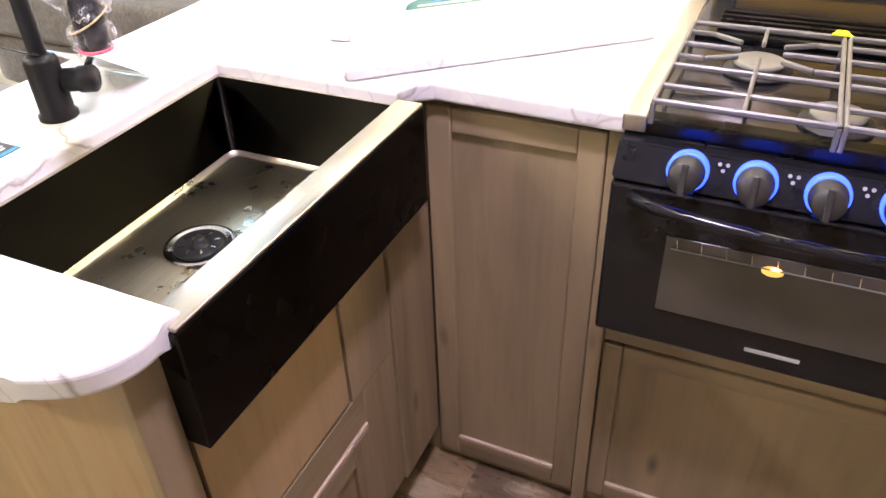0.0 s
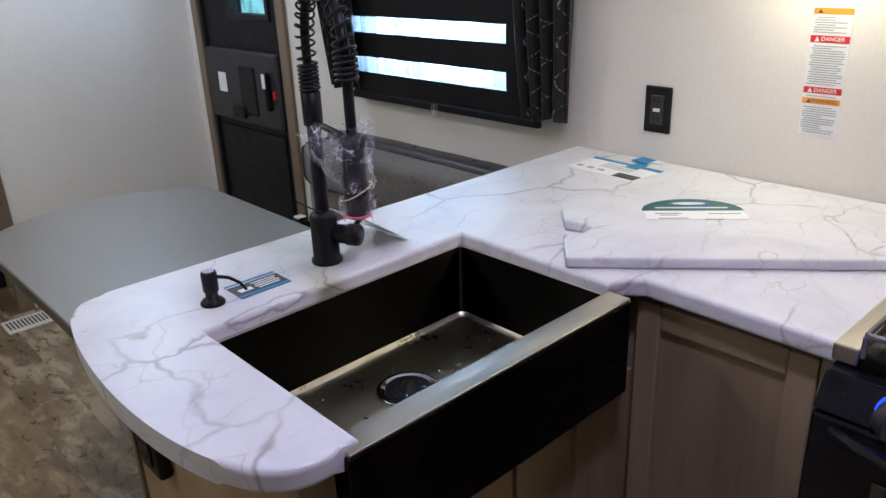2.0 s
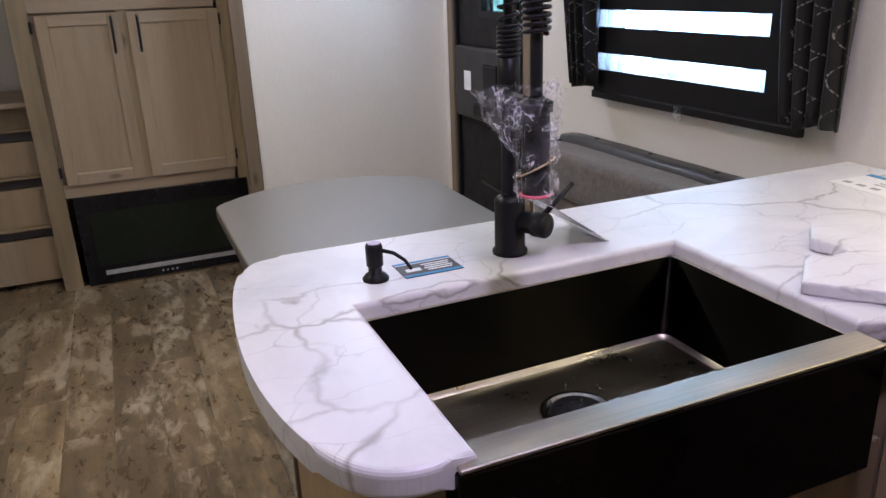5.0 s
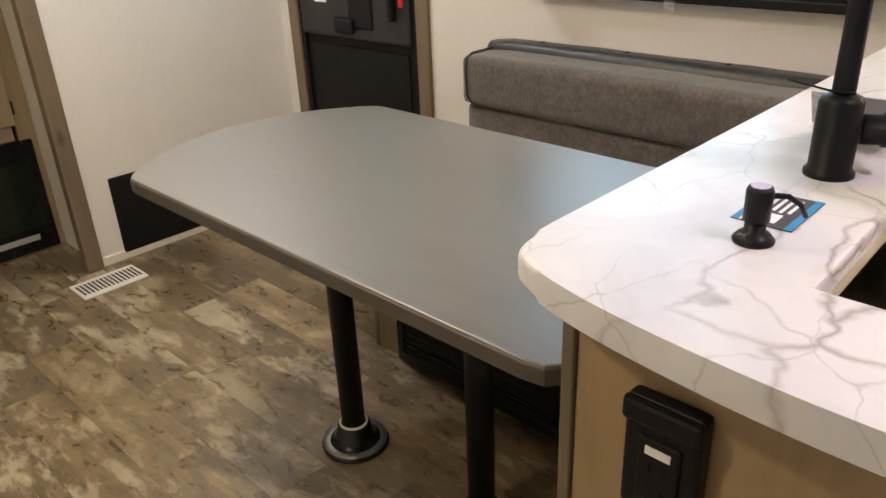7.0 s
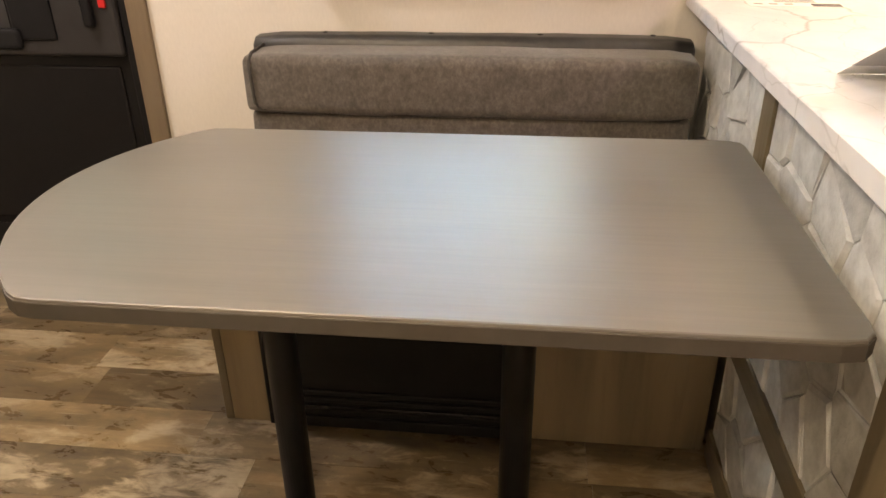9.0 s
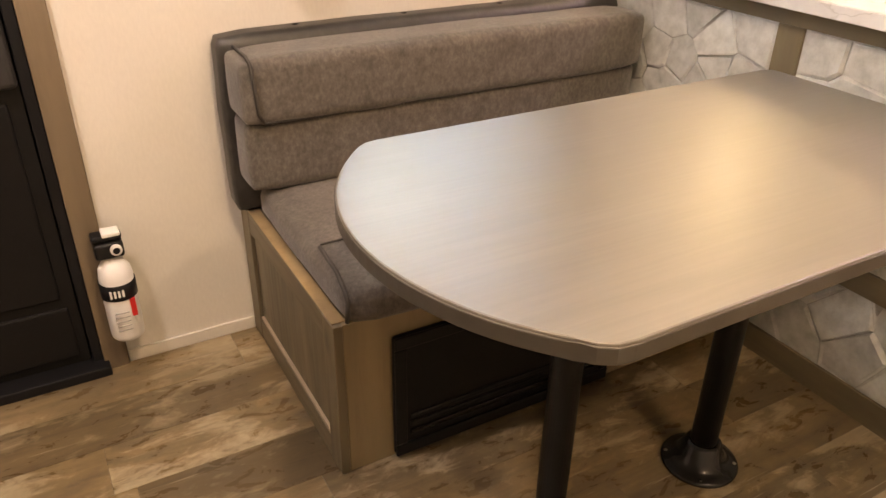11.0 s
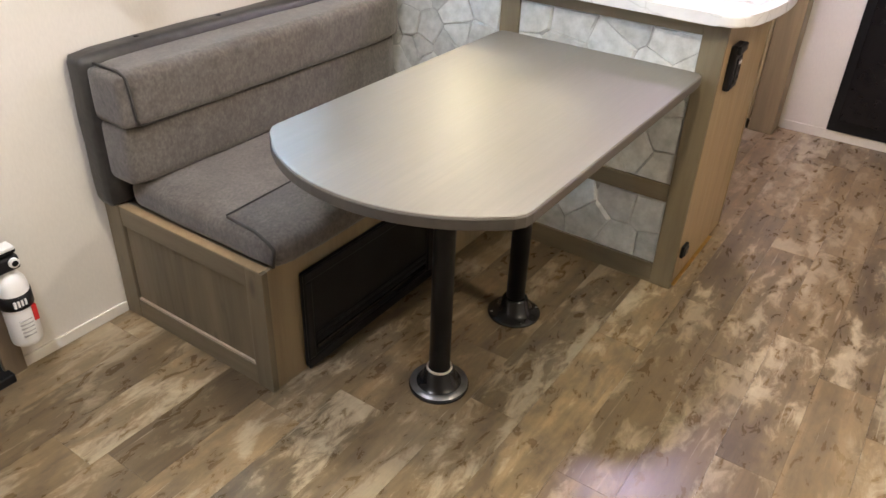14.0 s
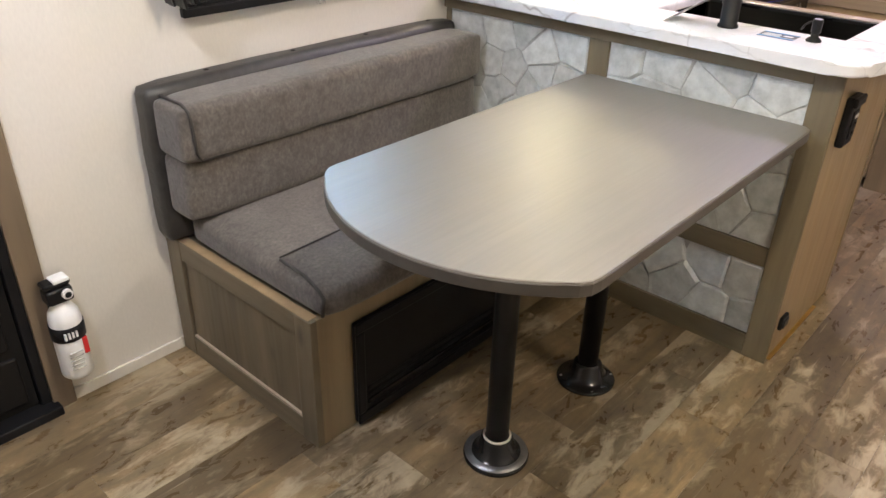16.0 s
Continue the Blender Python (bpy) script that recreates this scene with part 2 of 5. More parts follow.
M_RED = plain("red_print", (0.55, 0.02, 0.02), 0.5, var=0.06, bump_d=0)
M_ORANGE = plain("orange_print", (0.72, 0.28, 0.02), 0.5, var=0.06, bump_d=0)
M_LILAC = plain("lilac_paper", (0.50, 0.44, 0.60), 0.6, var=0.05, bump_d=0)
M_YELLOW = plain("yellow_tag", (0.75, 0.78, 0.03), 0.5, var=0.05, bump_d=0)
M_PINK = plain("red_elastic", (0.65, 0.08, 0.15), 0.5, var=0.05)
M_RUBBER = plain("tan_rubber_band", (0.55, 0.42, 0.25), 0.6, var=0.05)


def build_table(nt, p):
    v = coords(nt, (3, 26, 8))
    big = noise_tex(nt, v, 0.6, 4, 0.55, 1.0)
    fine = noise_tex(nt, coords(nt, (6, 150, 20)), 1.0, 4)
    col = ramp(nt, big, (0.3, (0.106, 0.093, 0.077)), (0.7, (0.133, 0.117, 0.097)))
    col = mix(nt, 0.3, col, ramp(nt, fine, (0.3, 0.6), (0.65, 1.0)), "MULTIPLY")
    nt.links.new(col, p.inputs["Base Color"])
    nt.links.new(ramp(nt, big, (0.3, 0.46), (0.7, 0.53)), p.inputs["Roughness"])
    p.inputs["Specular IOR Level"].default_value = 0.55
    p.inputs["Coat Weight"].default_value = 0.9
    p.inputs["Coat Roughness"].default_value = 0.37
    bump(nt, p, fine, 0.12, 0.0004)


M_EDGE = plain("dark_laminate_edge", (0.075, 0.066, 0.056), 0.5, var=0.1)
M_TABLE = mat("grey_woodgrain_laminate", build_table)


def build_fabric(nt, p):
    v = coords(nt)
    weave = noise_tex(nt, v, 420, 3)
    fleck = noise_tex(nt, coords(nt, (1, 1, 0.7)), 110, 5, 0.7)
    big = noise_tex(nt, v, 16, 5, 0.7)
    col = ramp(nt, fleck, (0.33, (0.070, 0.060, 0.052)), (0.5, (0.102, 0.088, 0.076)), (0.70, (0.145, 0.126, 0.110)))
    col = mix(nt, 0.5, col, ramp(nt, big, (0.3, 0.45), (0.62, 1.15)), "MULTIPLY")
    nt.links.new(col, p.inputs["Base Color"])
    p.inputs["Roughness"].default_value = 0.88
    p.inputs["Sheen Weight"].default_value = 0.25
    bump(nt, p, weave, 0.5, 0.0012)


M_PIPING = plain("dark_brown_piping", (0.045, 0.040, 0.036), 0.8, var=0.2)
M_FABRIC = mat("grey_brown_chenille", build_fabric)


def build_vinyl(nt, p):
    f = noise_tex(nt, coords(nt), 24, 4, 0.6, 0.6)
    nt.links.new(ramp(nt, f, (0.3, (0.020, 0.019, 0.019)), (0.7, (0.036, 0.034, 0.032))), p.inputs["Base Color"])
    p.inputs["Roughness"].default_value = 0.42
    bump(nt, p, f, 0.5, 0.004)


M_VINYL = mat("dark_grey_vinyl", build_vinyl)


def build_stone(nt, p):
    oi = nt.nodes.new("ShaderNodeObjectInfo")
    v = coords(nt)
    f = noise_tex(nt, v, 26, 6, 0.6)
    g = noise_tex(nt, v, 90, 4)
    tone = ramp(nt, oi.outputs["Random"], (0.0, (0.46, 0.47, 0.46)), (0.5, (0.56, 0.57, 0.555)), (1.0, (0.66, 0.67, 0.655)))
    col = mix(nt, 0.75, tone, ramp(nt, f, (0.3, 0.6), (0.65, 1.05)), "MULTIPLY")
    nt.links.new(col, p.inputs["Base Color"])
    p.inputs["Roughness"].default_value = 0.6
    bump(nt, p, f, 0.6, 0.006)


M_STONE = mat("pale_moulded_stone", build_stone)
M_GROUT = plain("grey_stone_joint", (0.38, 0.375, 0.36), 0.8, var=0.25, scale=50)


def build_curtain(nt, p):
    v = coords(nt)
    uv = nt.nodes.new("ShaderNodeUVMap")
    mp = nt.nodes.new("ShaderNodeMapping")
    nt.links.new(uv.outputs[0], mp.inputs["Vector"])
    sep = nt.nodes.new("ShaderNodeSeparateXYZ")
    nt.links.new(mp.outputs[0], sep.inputs[0])

    def line(freq_u, phase):
        a = nd(nt, "ShaderNodeMath")
        a.operation = "MULTIPLY"
        a.inputs[1].default_value = 34.0
        nt.links.new(sep.outputs[1], a.inputs[0])
        s = nt.nodes.new("ShaderNodeMath")
        s.operation = "SINE"
        nt.links.new(a.outputs[0], s.inputs[0])
        m = nt.nodes.new("ShaderNodeMath")
        m.operation = "MULTIPLY"
        m.inputs[1].default_value = phase
        nt.links.new(s.outputs[0], m.inputs[0])
        b = nt.nodes.new("ShaderNodeMath")
        b.operation = "MULTIPLY_ADD"
        b.inputs[1].default_value = freq_u
        nt.links.new(sep.outputs[0], b.inputs[0])
        nt.links.new(m.outputs[0], b.inputs[2])
        fr = nt.nodes.new("ShaderNodeMath")
        fr.operation = "FRACT"
        nt.links.new(b.outputs[0], fr.inputs[0])
        return ramp(nt, fr.outputs[0], (0.0, 1.0), (0.03, 0.0), (0.97, 0.0), (1.0, 1.0))
    lines = mix(nt, 1.0, line(4.0, 0.40), line(4.0, -0.40), "LIGHTEN")
    dash = ramp(nt, noise_tex(nt, v, 130, 2), (0.45, 0.0), (0.55, 1.0))
    lines = mix(nt, 1.0, lines, dash, "MULTIPLY")
    col = mix(nt, lines, (0.007, 0.0068, 0.0065), (0.25, 0.24, 0.22))
    nt.links.new(col, p.inputs["Base Color"])
    p.inputs["Roughness"].default_value = 0.40
    p.inputs["Specular IOR Level"].default_value = 0.25
    p.inputs["Sheen Weight"].default_value = 0.08
    bump(nt, p, noise_tex(nt, v, 500, 2), 0.2, 0.0004)


M_CURTAIN = mat("black_satin_with_silver_lattice", build_curtain)


def build_glass(nt, p):
    p.inputs["Base Color"].default_value = (0.9, 0.95, 0.95, 1)
    p.inputs["Transmission Weight"].default_value = 1.0
    p.inputs["Roughness"].default_value = 0.03
    p.inputs["IOR"].default_value = 1.3


M_GREYCARD = plain("grey_gloss_card", (0.42, 0.42, 0.42), 0.25, var=0.04, bump_d=0)
M_GLASS = mat("clear_glass", build_glass)


def build_film(nt, p):
    v = coords(nt)
    out = nt.nodes["Material Output"]
    tr = nt.nodes.new("ShaderNodeBsdfTransparent")
    mx = nt.nodes.new("ShaderNodeMixShader")
    crease = ramp(nt, noise_tex(nt, coords(nt, (1.0, 1.0, 0.6)), 42, 2, 0.5, 1.2), (0.455, 0.09), (0.5, 0.6), (0.545, 0.09))
    haze = ramp(nt, noise_tex(nt, v, 38, 3), (0.40, 0.3), (0.65, 1.0))
    p.inputs["Base Color"].default_value = (0.85, 0.86, 0.86, 1)
    p.inputs["Roughness"].default_value = 0.18
    bump(nt, p, noise_tex(nt, v, 60, 3, 0.5, 1.5), 0.8, 0.01)
    nt.links.new(mix(nt, 1.0, crease, haze, "MULTIPLY"), mx.inputs[0])
    nt.links.new(tr.outputs[0], mx.inputs[1])
    nt.links.new(p.outputs[0], mx.inputs[2])
    nt.links.new(mx.outputs[0], out.inputs[0])


M_FILM = mat("clear_plastic_bag", build_film)


def build_sheer(nt, p):
    out = nt.nodes["Material Output"]
    tl = nt.nodes.new("ShaderNodeBsdfTranslucent")
    tl.inputs[0].default_value = (0.85, 0.9, 0.95, 1)
    tr = nt.nodes.new("ShaderNodeBsdfTransparent")
    m1 = nt.nodes.new("ShaderNodeMixShader")
    thread = noise_tex(nt, coords(nt, (9, 1, 40)), 1.0, 3, 0.6)
    nt.links.new(ramp(nt, thread, (0.35, 0.82), (0.65, 0.96)), m1.inputs[0])
    nt.links.new(tl.outputs[0], m1.inputs[1])
    nt.links.new(tr.outputs[0], m1.inputs[2])
    m2 = nt.nodes.new("ShaderNodeMixShader")
    m2.inputs[0].default_value = 0.12
    p.inputs["Base Color"].default_value = (0.8, 0.82, 0.85, 1)
    nt.links.new(m1.outputs[0], m2.inputs[1])
    nt.links.new(p.outputs[0], m2.inputs[2])
    nt.links.new(m2.outputs[0], out.inputs[0])


M_SHEER = mat("sheer_blind_band", build_sheer)


def glow(name, colour, strength):
    def build(nt, p):
        p.inputs["Base Color"].default_value = (*colour, 1)
        p.inputs["Emission Color"].default_value = (*colour, 1)
        p.inputs["Emission Strength"].default_value = strength
    return mat(name, build)


M_LED_WARM = glow("warm_led_lens", (1.0, 0.86, 0.66), 12)
M_LED_BLUE = glow("blue_led_ring", (0.03, 0.07, 1.0), 2.0)
# Emissive ambers for two discs that imitate glow in the oven glass.
M_OVEN_GLOW = glow("amber_oven_glow", (0.75, 0.42, 0.10), 0.5)
M_GLOW_CORE = glow("amber_glow_core", (1.0, 0.60, 0.15), 5)
M_DISPLAY = glow("blue_display_digits", (0.15, 0.4, 1.0), 3)


def build_hall(nt, p):
    f = noise_tex(nt, coords(nt, (2.6, 1, 0.8)), 1.5, 3, 0.5)
    col = ramp(nt, f, (0.40, (0.008, 0.016, 0.028)), (0.50, (0.20, 0.36, 0.60)), (0.58, (0.78, 0.92, 1.0)))
    p.inputs["Base Color"].default_value = (0, 0, 0, 1)
    nt.links.new(col, p.inputs["Emission Color"])
    p.inputs["Emission Strength"].default_value = 75.0


M_HALL = mat("bright_hall_backdrop", build_hall)


def build_hall_teal(nt, p):
    f = noise_tex(nt, coords(nt, (6, 1, 3)), 2.0, 3)
    col = ramp(nt, f, (0.35, (0.05, 0.25, 0.28)), (0.6, (0.35, 0.72, 0.75)))
    p.inputs["Base Color"].default_value = (0, 0, 0, 1)
    nt.links.new(col, p.inputs["Emission Color"])
    p.inputs["Emission Strength"].default_value = 1.8


M_HALL_TEAL = mat("teal_hall_backdrop", build_hall_teal)
M_AMBER = plain("amber_film_cover", (0.34, 0.21, 0.012), 0.22, 0.0, 0.1, 6, 0.3, 0)
M_OVENGLASS = plain("dark_oven_glass", (0.05, 0.047, 0.042), 0.12, 0.0, 0.25, 5, 0.4, 0)

# ---- mesh helpers ----


def link(name, bm, material, parent=None, smooth=False):
    me = bpy.data.meshes.new(name)
    bmesh.ops.recalc_face_normals(bm, faces=bm.faces[:])
    bm.to_mesh(me)
    bm.free()
    if smooth:
        me.shade_smooth()
    for m in material if isinstance(material, (list, tuple)) else [material]:
        me.materials.append(m)
    ob = new(name, me)
    if parent:
        ob.parent = parent
    return ob


def part(name, bm, material, parent, label="", smooth=False):
    return tagged(link(name, bm, material, parent, smooth), label)


def thing(name, at=(0, 0, 0), label="", category="", group="", kind=""):
    ob = new(name)
    ob.location = at
    ob.empty_display_size = 0.05
    return tagged(ob, label, category, group, kind)


def box(x0, y0, z0, x1, y1, z1, bevel=0.0, segments=2, bm=None):
    own = bm is None
    b = bmesh.new()
    bmesh.ops.create_cube(b, size=1)
    for v in b.verts:
        v.co = Vector(((x0 + x1) / 2 + v.co.x * (x1 - x0), (y0 + y1) / 2 + v.co.y * (y1 - y0), (z0 + z1) / 2 + v.co.z * (z1 - z0)))
    if bevel:
        bmesh.ops.bevel(b, geom=b.edges[:], offset=bevel, segments=segments, affect="EDGES", profile=0.5)
    if own:
        return b
    me = bpy.data.meshes.new("tmp")
    b.to_mesh(me)
    b.free()
    bm.from_mesh(me)
    bpy.data.meshes.remove(me)
    return bm


def prism(points, z0, z1, bevel=0.0, segments=3, only_top=False):
    """An upright prism over a flat outline, its rims rounded."""
    b = bmesh.new()
    low = [b.verts.new((x, y, z0)) for x, y in points]
    face = b.faces.new(low)
    got = bmesh.ops.extrude_face_region(b, geom=[face])
    for v in got["geom"]:
        if isinstance(v, bmesh.types.BMVert):
            v.co.z = z1
    if bevel:
        rims = [e for e in b.edges if abs(e.verts[0].co.z - e.verts[1].co.z) < 1e-6 and (not only_top or e.verts[0].co.z > (z0 + z1) / 2)]
        bmesh.ops.bevel(b, geom=rims, offset=bevel, segments=segments, affect="EDGES", profile=0.5)
    return b


def lathe(profile, centre=(0, 0, 0), n=28, m=None):
    """A turned body: radii and heights round the z axis, then moved by m."""
    b = bmesh.new()
    rings = []
    for r, z in profile:
        rings.append([b.verts.new((r * math.cos(2 * math.pi * k / n), r * math.sin(2 * math.pi * k / n), z)) for k in range(n)])
    for a, c in zip(rings, rings[1:]):
        for k in range(n):
            b.faces.new((a[k], a[(k + 1) % n], c[(k + 1) % n], c[k]))
    b.faces.new(rings[0])
    b.faces.new(rings[-1])
    if m is not None:
        b.transform(m)
    b.transform(Matrix.Translation(centre))
    return b


def tube(path, radius, n=10, bm=None):
    b = bm or bmesh.new()
    pts = [Vector(p) for p in path]
    rings = []
    side = None
    for i, p in enumerate(pts):
        d = (pts[min(i + 1, len(pts) - 1)] - pts[max(i - 1, 0)]).normalized()
        if side is None:
            side = d.orthogonal().normalized()
        side = (side - d * side.dot(d)).normalized()
        up = d.cross(side)
        r = radius(i / (len(pts) - 1)) if callable(radius) else radius
        rings.append([b.verts.new(p + (side * math.cos(2 * math.pi * k / n) + up * math.sin(2 * math.pi * k / n)) * r) for k in range(n)])
    for a, c in zip(rings, rings[1:]):
        for k in range(n):
            b.faces.new((a[k], a[(k + 1) % n], c[(k + 1) % n], c[k]))
    b.faces.new(rings[0])
    b.faces.new(rings[-1])
    return b


def rounded(points, radius, n=5):
    """Rounds the corners of an outline."""
    out = []
    count = len(points)
    for i, p in enumerate(points):
        r = radius[i] if isinstance(radius, (list, tuple)) else radius
        p = Vector(p)
        a, c = Vector(points[i - 1]), Vector(points[(i + 1) % count])
        if r <= 0:
            out.append((p.x, p.y))
            continue
        u, w = (a - p), (c - p)
        s, e = p + u.normalized() * min(r, u.length * 0.45), p + w.normalized() * min(r, w.length * 0.45)
        for k in range(n + 1):
            t = k / n
            q = s * (1 - t) ** 2 + p * 2 * t * (1 - t) + e * t * t
            out.append((q.x, q.y))
    return out


def cushion(x0, y0, z0, x1, y1, z1, r=0.03, puff=0.01, cuts=10):
    """An upholstered block with soft edges and a slight swell."""
    b = box(x0, y0, z0, x1, y1, z1)
    bmesh.ops.subdivide_edges(b, edges=b.edges[:], cuts=cuts, use_grid_fill=True)
    c = Vector(((x0 + x1) / 2, (y0 + y1) / 2, (z0 + z1) / 2))
    h = Vector(((x1 - x0) / 2, (y1 - y0) / 2, (z1 - z0) / 2))
    for v in b.verts:
        d = v.co - c
        inner = Vector([max(-h[k] + r, min(h[k] - r, d[k])) for k in range(3)])
        o = d - inner
        if o.length > 1e-9:
            axes = sum(1 for k in range(3) if abs(o[k]) > 1e-6)
            if axes > 1:
                d = inner + o.normalized() * r
        u = [1 - (d[k] / h[k]) ** 2 for k in range(3)]
        for k in range(3):
            if abs(abs(d[k]) - h[k]) < r * 0.3:
                i, j = [q for q in range(3) if q != k]
                d[k] += math.copysign(puff * max(0, u[i]) ** 0.5 * max(0, u[j]) ** 0.5, d[k])
        d += Vector(noise.noise_vector((c + d) * 9)) * 0.0022
        v.co = c + d
    return b


def shaker(parent, axis, at, a0, a1, z0, z1, out, rail=0.05, thick=0.018, mz=None, mh=None, panel=None, name="door"):
    """A framed door or panel in the plane axis = at, facing the way out (+1 or -1), between a0 and a1 and z0 and z1."""
    mz, mh, panel = mz or M_WOOD_Z, mh or (M_WOOD_X if axis == "y" else M_WOOD_Y), panel or mz or M_WOOD_Z

    def slab(p0, p1, q0, q1, d0, d1, bev):
        lo, hi = sorted((at + out * d0, at + out * d1))
        return box(lo, p0, q0, hi, p1, q1, bev) if axis == "x" else box(p0, lo, q0, p1, hi, q1, bev)
    root = part(name, slab(a0 + rail - 0.004, a1 - rail + 0.004, z0 + rail - 0.004, z1 - rail + 0.004, 0.001, thick * 0.45, 0), panel, parent)
    for p0, p1 in ((a0, a0 + rail), (a1 - rail, a1)):
        part("stile", slab(p0, p1, z0, z1, 0.001, thick, 0.003), mz, root)
    for q0, q1 in ((z0, z0 + rail), (z1 - rail, z1)):
        part("rail", slab(a0 + rail, a1 - rail, q0, q1, 0.001, thick - 0.0015, 0.003), mh, root)
    # Pale strip on the lower edge imitates light falling on its top.
    lo_, hi_ = sorted((at + out * thick * 0.45, at + out * (thick - 0.002)))
    bead = box(lo_, a0 + rail, z0 + rail, hi_, a1 - rail, z0 + rail + 0.006, 0.001) if axis == "x" else box(a0 + rail, lo_, z0 + rail, a1 - rail, hi_, z0 + rail + 0.006, 0.001)
    part("bead", bead, M_BEAD, root, "inner edge paled for light on its top")
    return root


# ---- structure ----
WX, EX, SY = -2.86, 1.20, -2.75
FX0, FX1 = -3.95, EX
floor = tagged(link("floor", box(FX0, SY, -0.06, FX1, 0.0, -0.004), M_SUB), "distressed brown and grey vinyl plank floor", "floor", kind="structure")
DX0, DX1, DZ1 = -2.735, -2.052, 1.93
NX0, NX1, NZ0, NZ1 = -1.532, -0.722, 1.0, 1.72
wall_bm = bmesh.new()
for q in ((FX0, 0, 0, DX0, 0.06, CEIL), (DX0, 0, DZ1, DX1, 0.06, CEIL), (DX1, 0, 0, NX0, 0.06, CEIL), (NX0, 0, 0, NX1, 0.06, NZ0), (NX0, 0, NZ1, NX1, 0.06, CEIL), (NX1, 0, 0, EX + 0.06, 0.06, CEIL)):
    box(*q, bm=wall_bm)
tagged(link("wall_north", wall_bm, M_WALL), "cream vinyl-covered wall with door and window", "wall", kind="structure")
tagged(link("wall_west", box(-3.20, -0.936, 0, WX, 0, CEIL), M_WALL), "cream vinyl-covered partition wall", "wall", kind="structure")
tagged(link("wall_far_west", box(FX0 - 0.06, SY, 0, FX0, 0, CEIL), M_WALL), "cream vinyl-covered wall", "wall", kind="structure")
tagged(link("wall_south", box(FX0, SY - 0.06, 0, EX + 0.06, SY, CEIL), M_WALL), "cream vinyl-covered wall", "wall", kind="structure")
tagged(link("wall_east", box(EX, SY, 0, EX + 0.06, 0, CEIL), M_WALL), "cream vinyl-covered wall with a black access panel", "wall", kind="structure")
tagged(link("ceiling", box(FX0 - 0.06, SY - 0.06, CEIL, EX + 0.06, 0.06, CEIL + 0.05), M_CEIL), "smooth white ceiling panel", "ceiling", kind="structure")
BASE_H = 0.035
for x0, x1 in ((-1.999, -1.669),):
    tagged(link("baseboard_north", box(x0, -0.008, 0, x1, 0, BASE_H, 0.002), M_BASE), "slim cream baseboard", "baseboard", kind="structure")
tagged(link("baseboard_west", box(WX, -0.935, 0, WX + 0.008, -0.03, BASE_H, 0.002), M_BASE), "slim cream baseboard", "baseboard", kind="structure")
tagged(link("baseboard_east", box(EX - 0.008, SY, 0, EX, -1.255, BASE_H + 0.01, 0.002), M_BASE), "slim cream baseboard", "baseboard", kind="structure")
tagged(link("trim_west", box(WX - 0.03, -0.996, 0, WX + 0.014, -0.936, CEIL, 0.003), M_CASING), "brown oak corner trim", "trim", kind="structure")


# entry door
door = thing("door_1", (0, 0, 0), "black entry door with a small window, closed", "door", kind="structure")
for x0, x1 in ((DX0 - 0.05, DX0 + 0.006), (DX1 - 0.006, DX1 + 0.052)):
    part("door_casing", box(x0, -0.016, 0, x1, 0.0, DZ1 + 0.05, 0.003), M_CASING, door, "brown oak casing")
part("door_casing", box(DX0 + 0.006, -0.0155, DZ1 - 0.006, DX1 - 0.006, 0.0, DZ1 + 0.05, 0.003), M_WOOD_X, door, "brown oak casing")
for x0, x1 in ((DX0 + 0.006, DX0 + 0.03), (DX1 - 0.03, DX1 - 0.006)):
    part("door_jamb", box(x0, -0.006, 0.0, x1, 0.05, DZ1 - 0.006, 0.003), M_BLACK, door)
leaf_bm = bmesh.new()
LX0, LX1 = DX0 + 0.034, DX1 - 0.034
GX0, GX1, GZ0, GZ1 = -2.445, -2.16, 1.205, 1.66
for q in ((LX0, 0.008, 0.03, GX0, 0.045, 1.91), (GX1, 0.008, 0.03, LX1, 0.045, 1.91), (GX0, 0.008, 0.03, GX1, 0.045, GZ0), (GX0, 0.008, GZ1, GX1, 0.045, 1.91)):
    box(*q, bm=leaf_bm)
leaf = part("door_leaf", leaf_bm, M_DOOR, door, "black moulded door leaf")
part("lower_panel", box(LX0 + 0.03, 0.0, 0.22, LX1 - 0.03, 0.012, 0.705, 0.006), M_DOOR, leaf)
part("kick_panel", box(LX0 + 0.02, 0.0, 0.05, LX1 - 0.02, 0.012, 0.195, 0.006), M_DOOR, leaf)
lock = part("lock_panel", box(LX0 + 0.0, -0.02, 0.735, LX1 - 0.0, 0.012, 1.055, 0.014, 3), M_DARKGREY, leaf, "dark grey moulded latch panel")
part("latch_recess", box(-2.40, -0.026, 0.78, -2.27, -0.016, 0.99, 0.008), M_BLACK, lock)
part("latch_handle", box(-2.48, -0.04, 0.757, -2.37, -0.02, 0.815, 0.012, 3), M_BLACK, lock)
part("lever", box(-2.175, -0.045, 0.82, -2.145, -0.018, 0.98, 0.01, 3), M_BLACK, lock)
part("sticker", box(-2.598, -0.0215, 0.862, -2.528, -0.0195, 0.948), M_PAPER, lock, "small white sticker")
part("sticker", box(-2.172, -0.0475, 0.915, -2.148, -0.0455, 0.975), M_PAPER, lock, "small white sticker")
part("red_tab", box(-2.128, -0.028, 0.87, -2.108, -0.018, 0.905, 0.003), M_RED, lock, "red latch tab")
for q in ((GX0 - 0.025, GZ0 - 0.025, GX1 + 0.025, GZ0), (GX0 - 0.025, GZ1, GX1 + 0.025, GZ1 + 0.025), (GX0 - 0.025, GZ0, GX0, GZ1), (GX1, GZ0, GX1 + 0.025, GZ1)):
    part("window_frame", box(q[0], -0.002, q[1], q[2], 0.01, q[3], 0.002), M_BLACK, leaf)
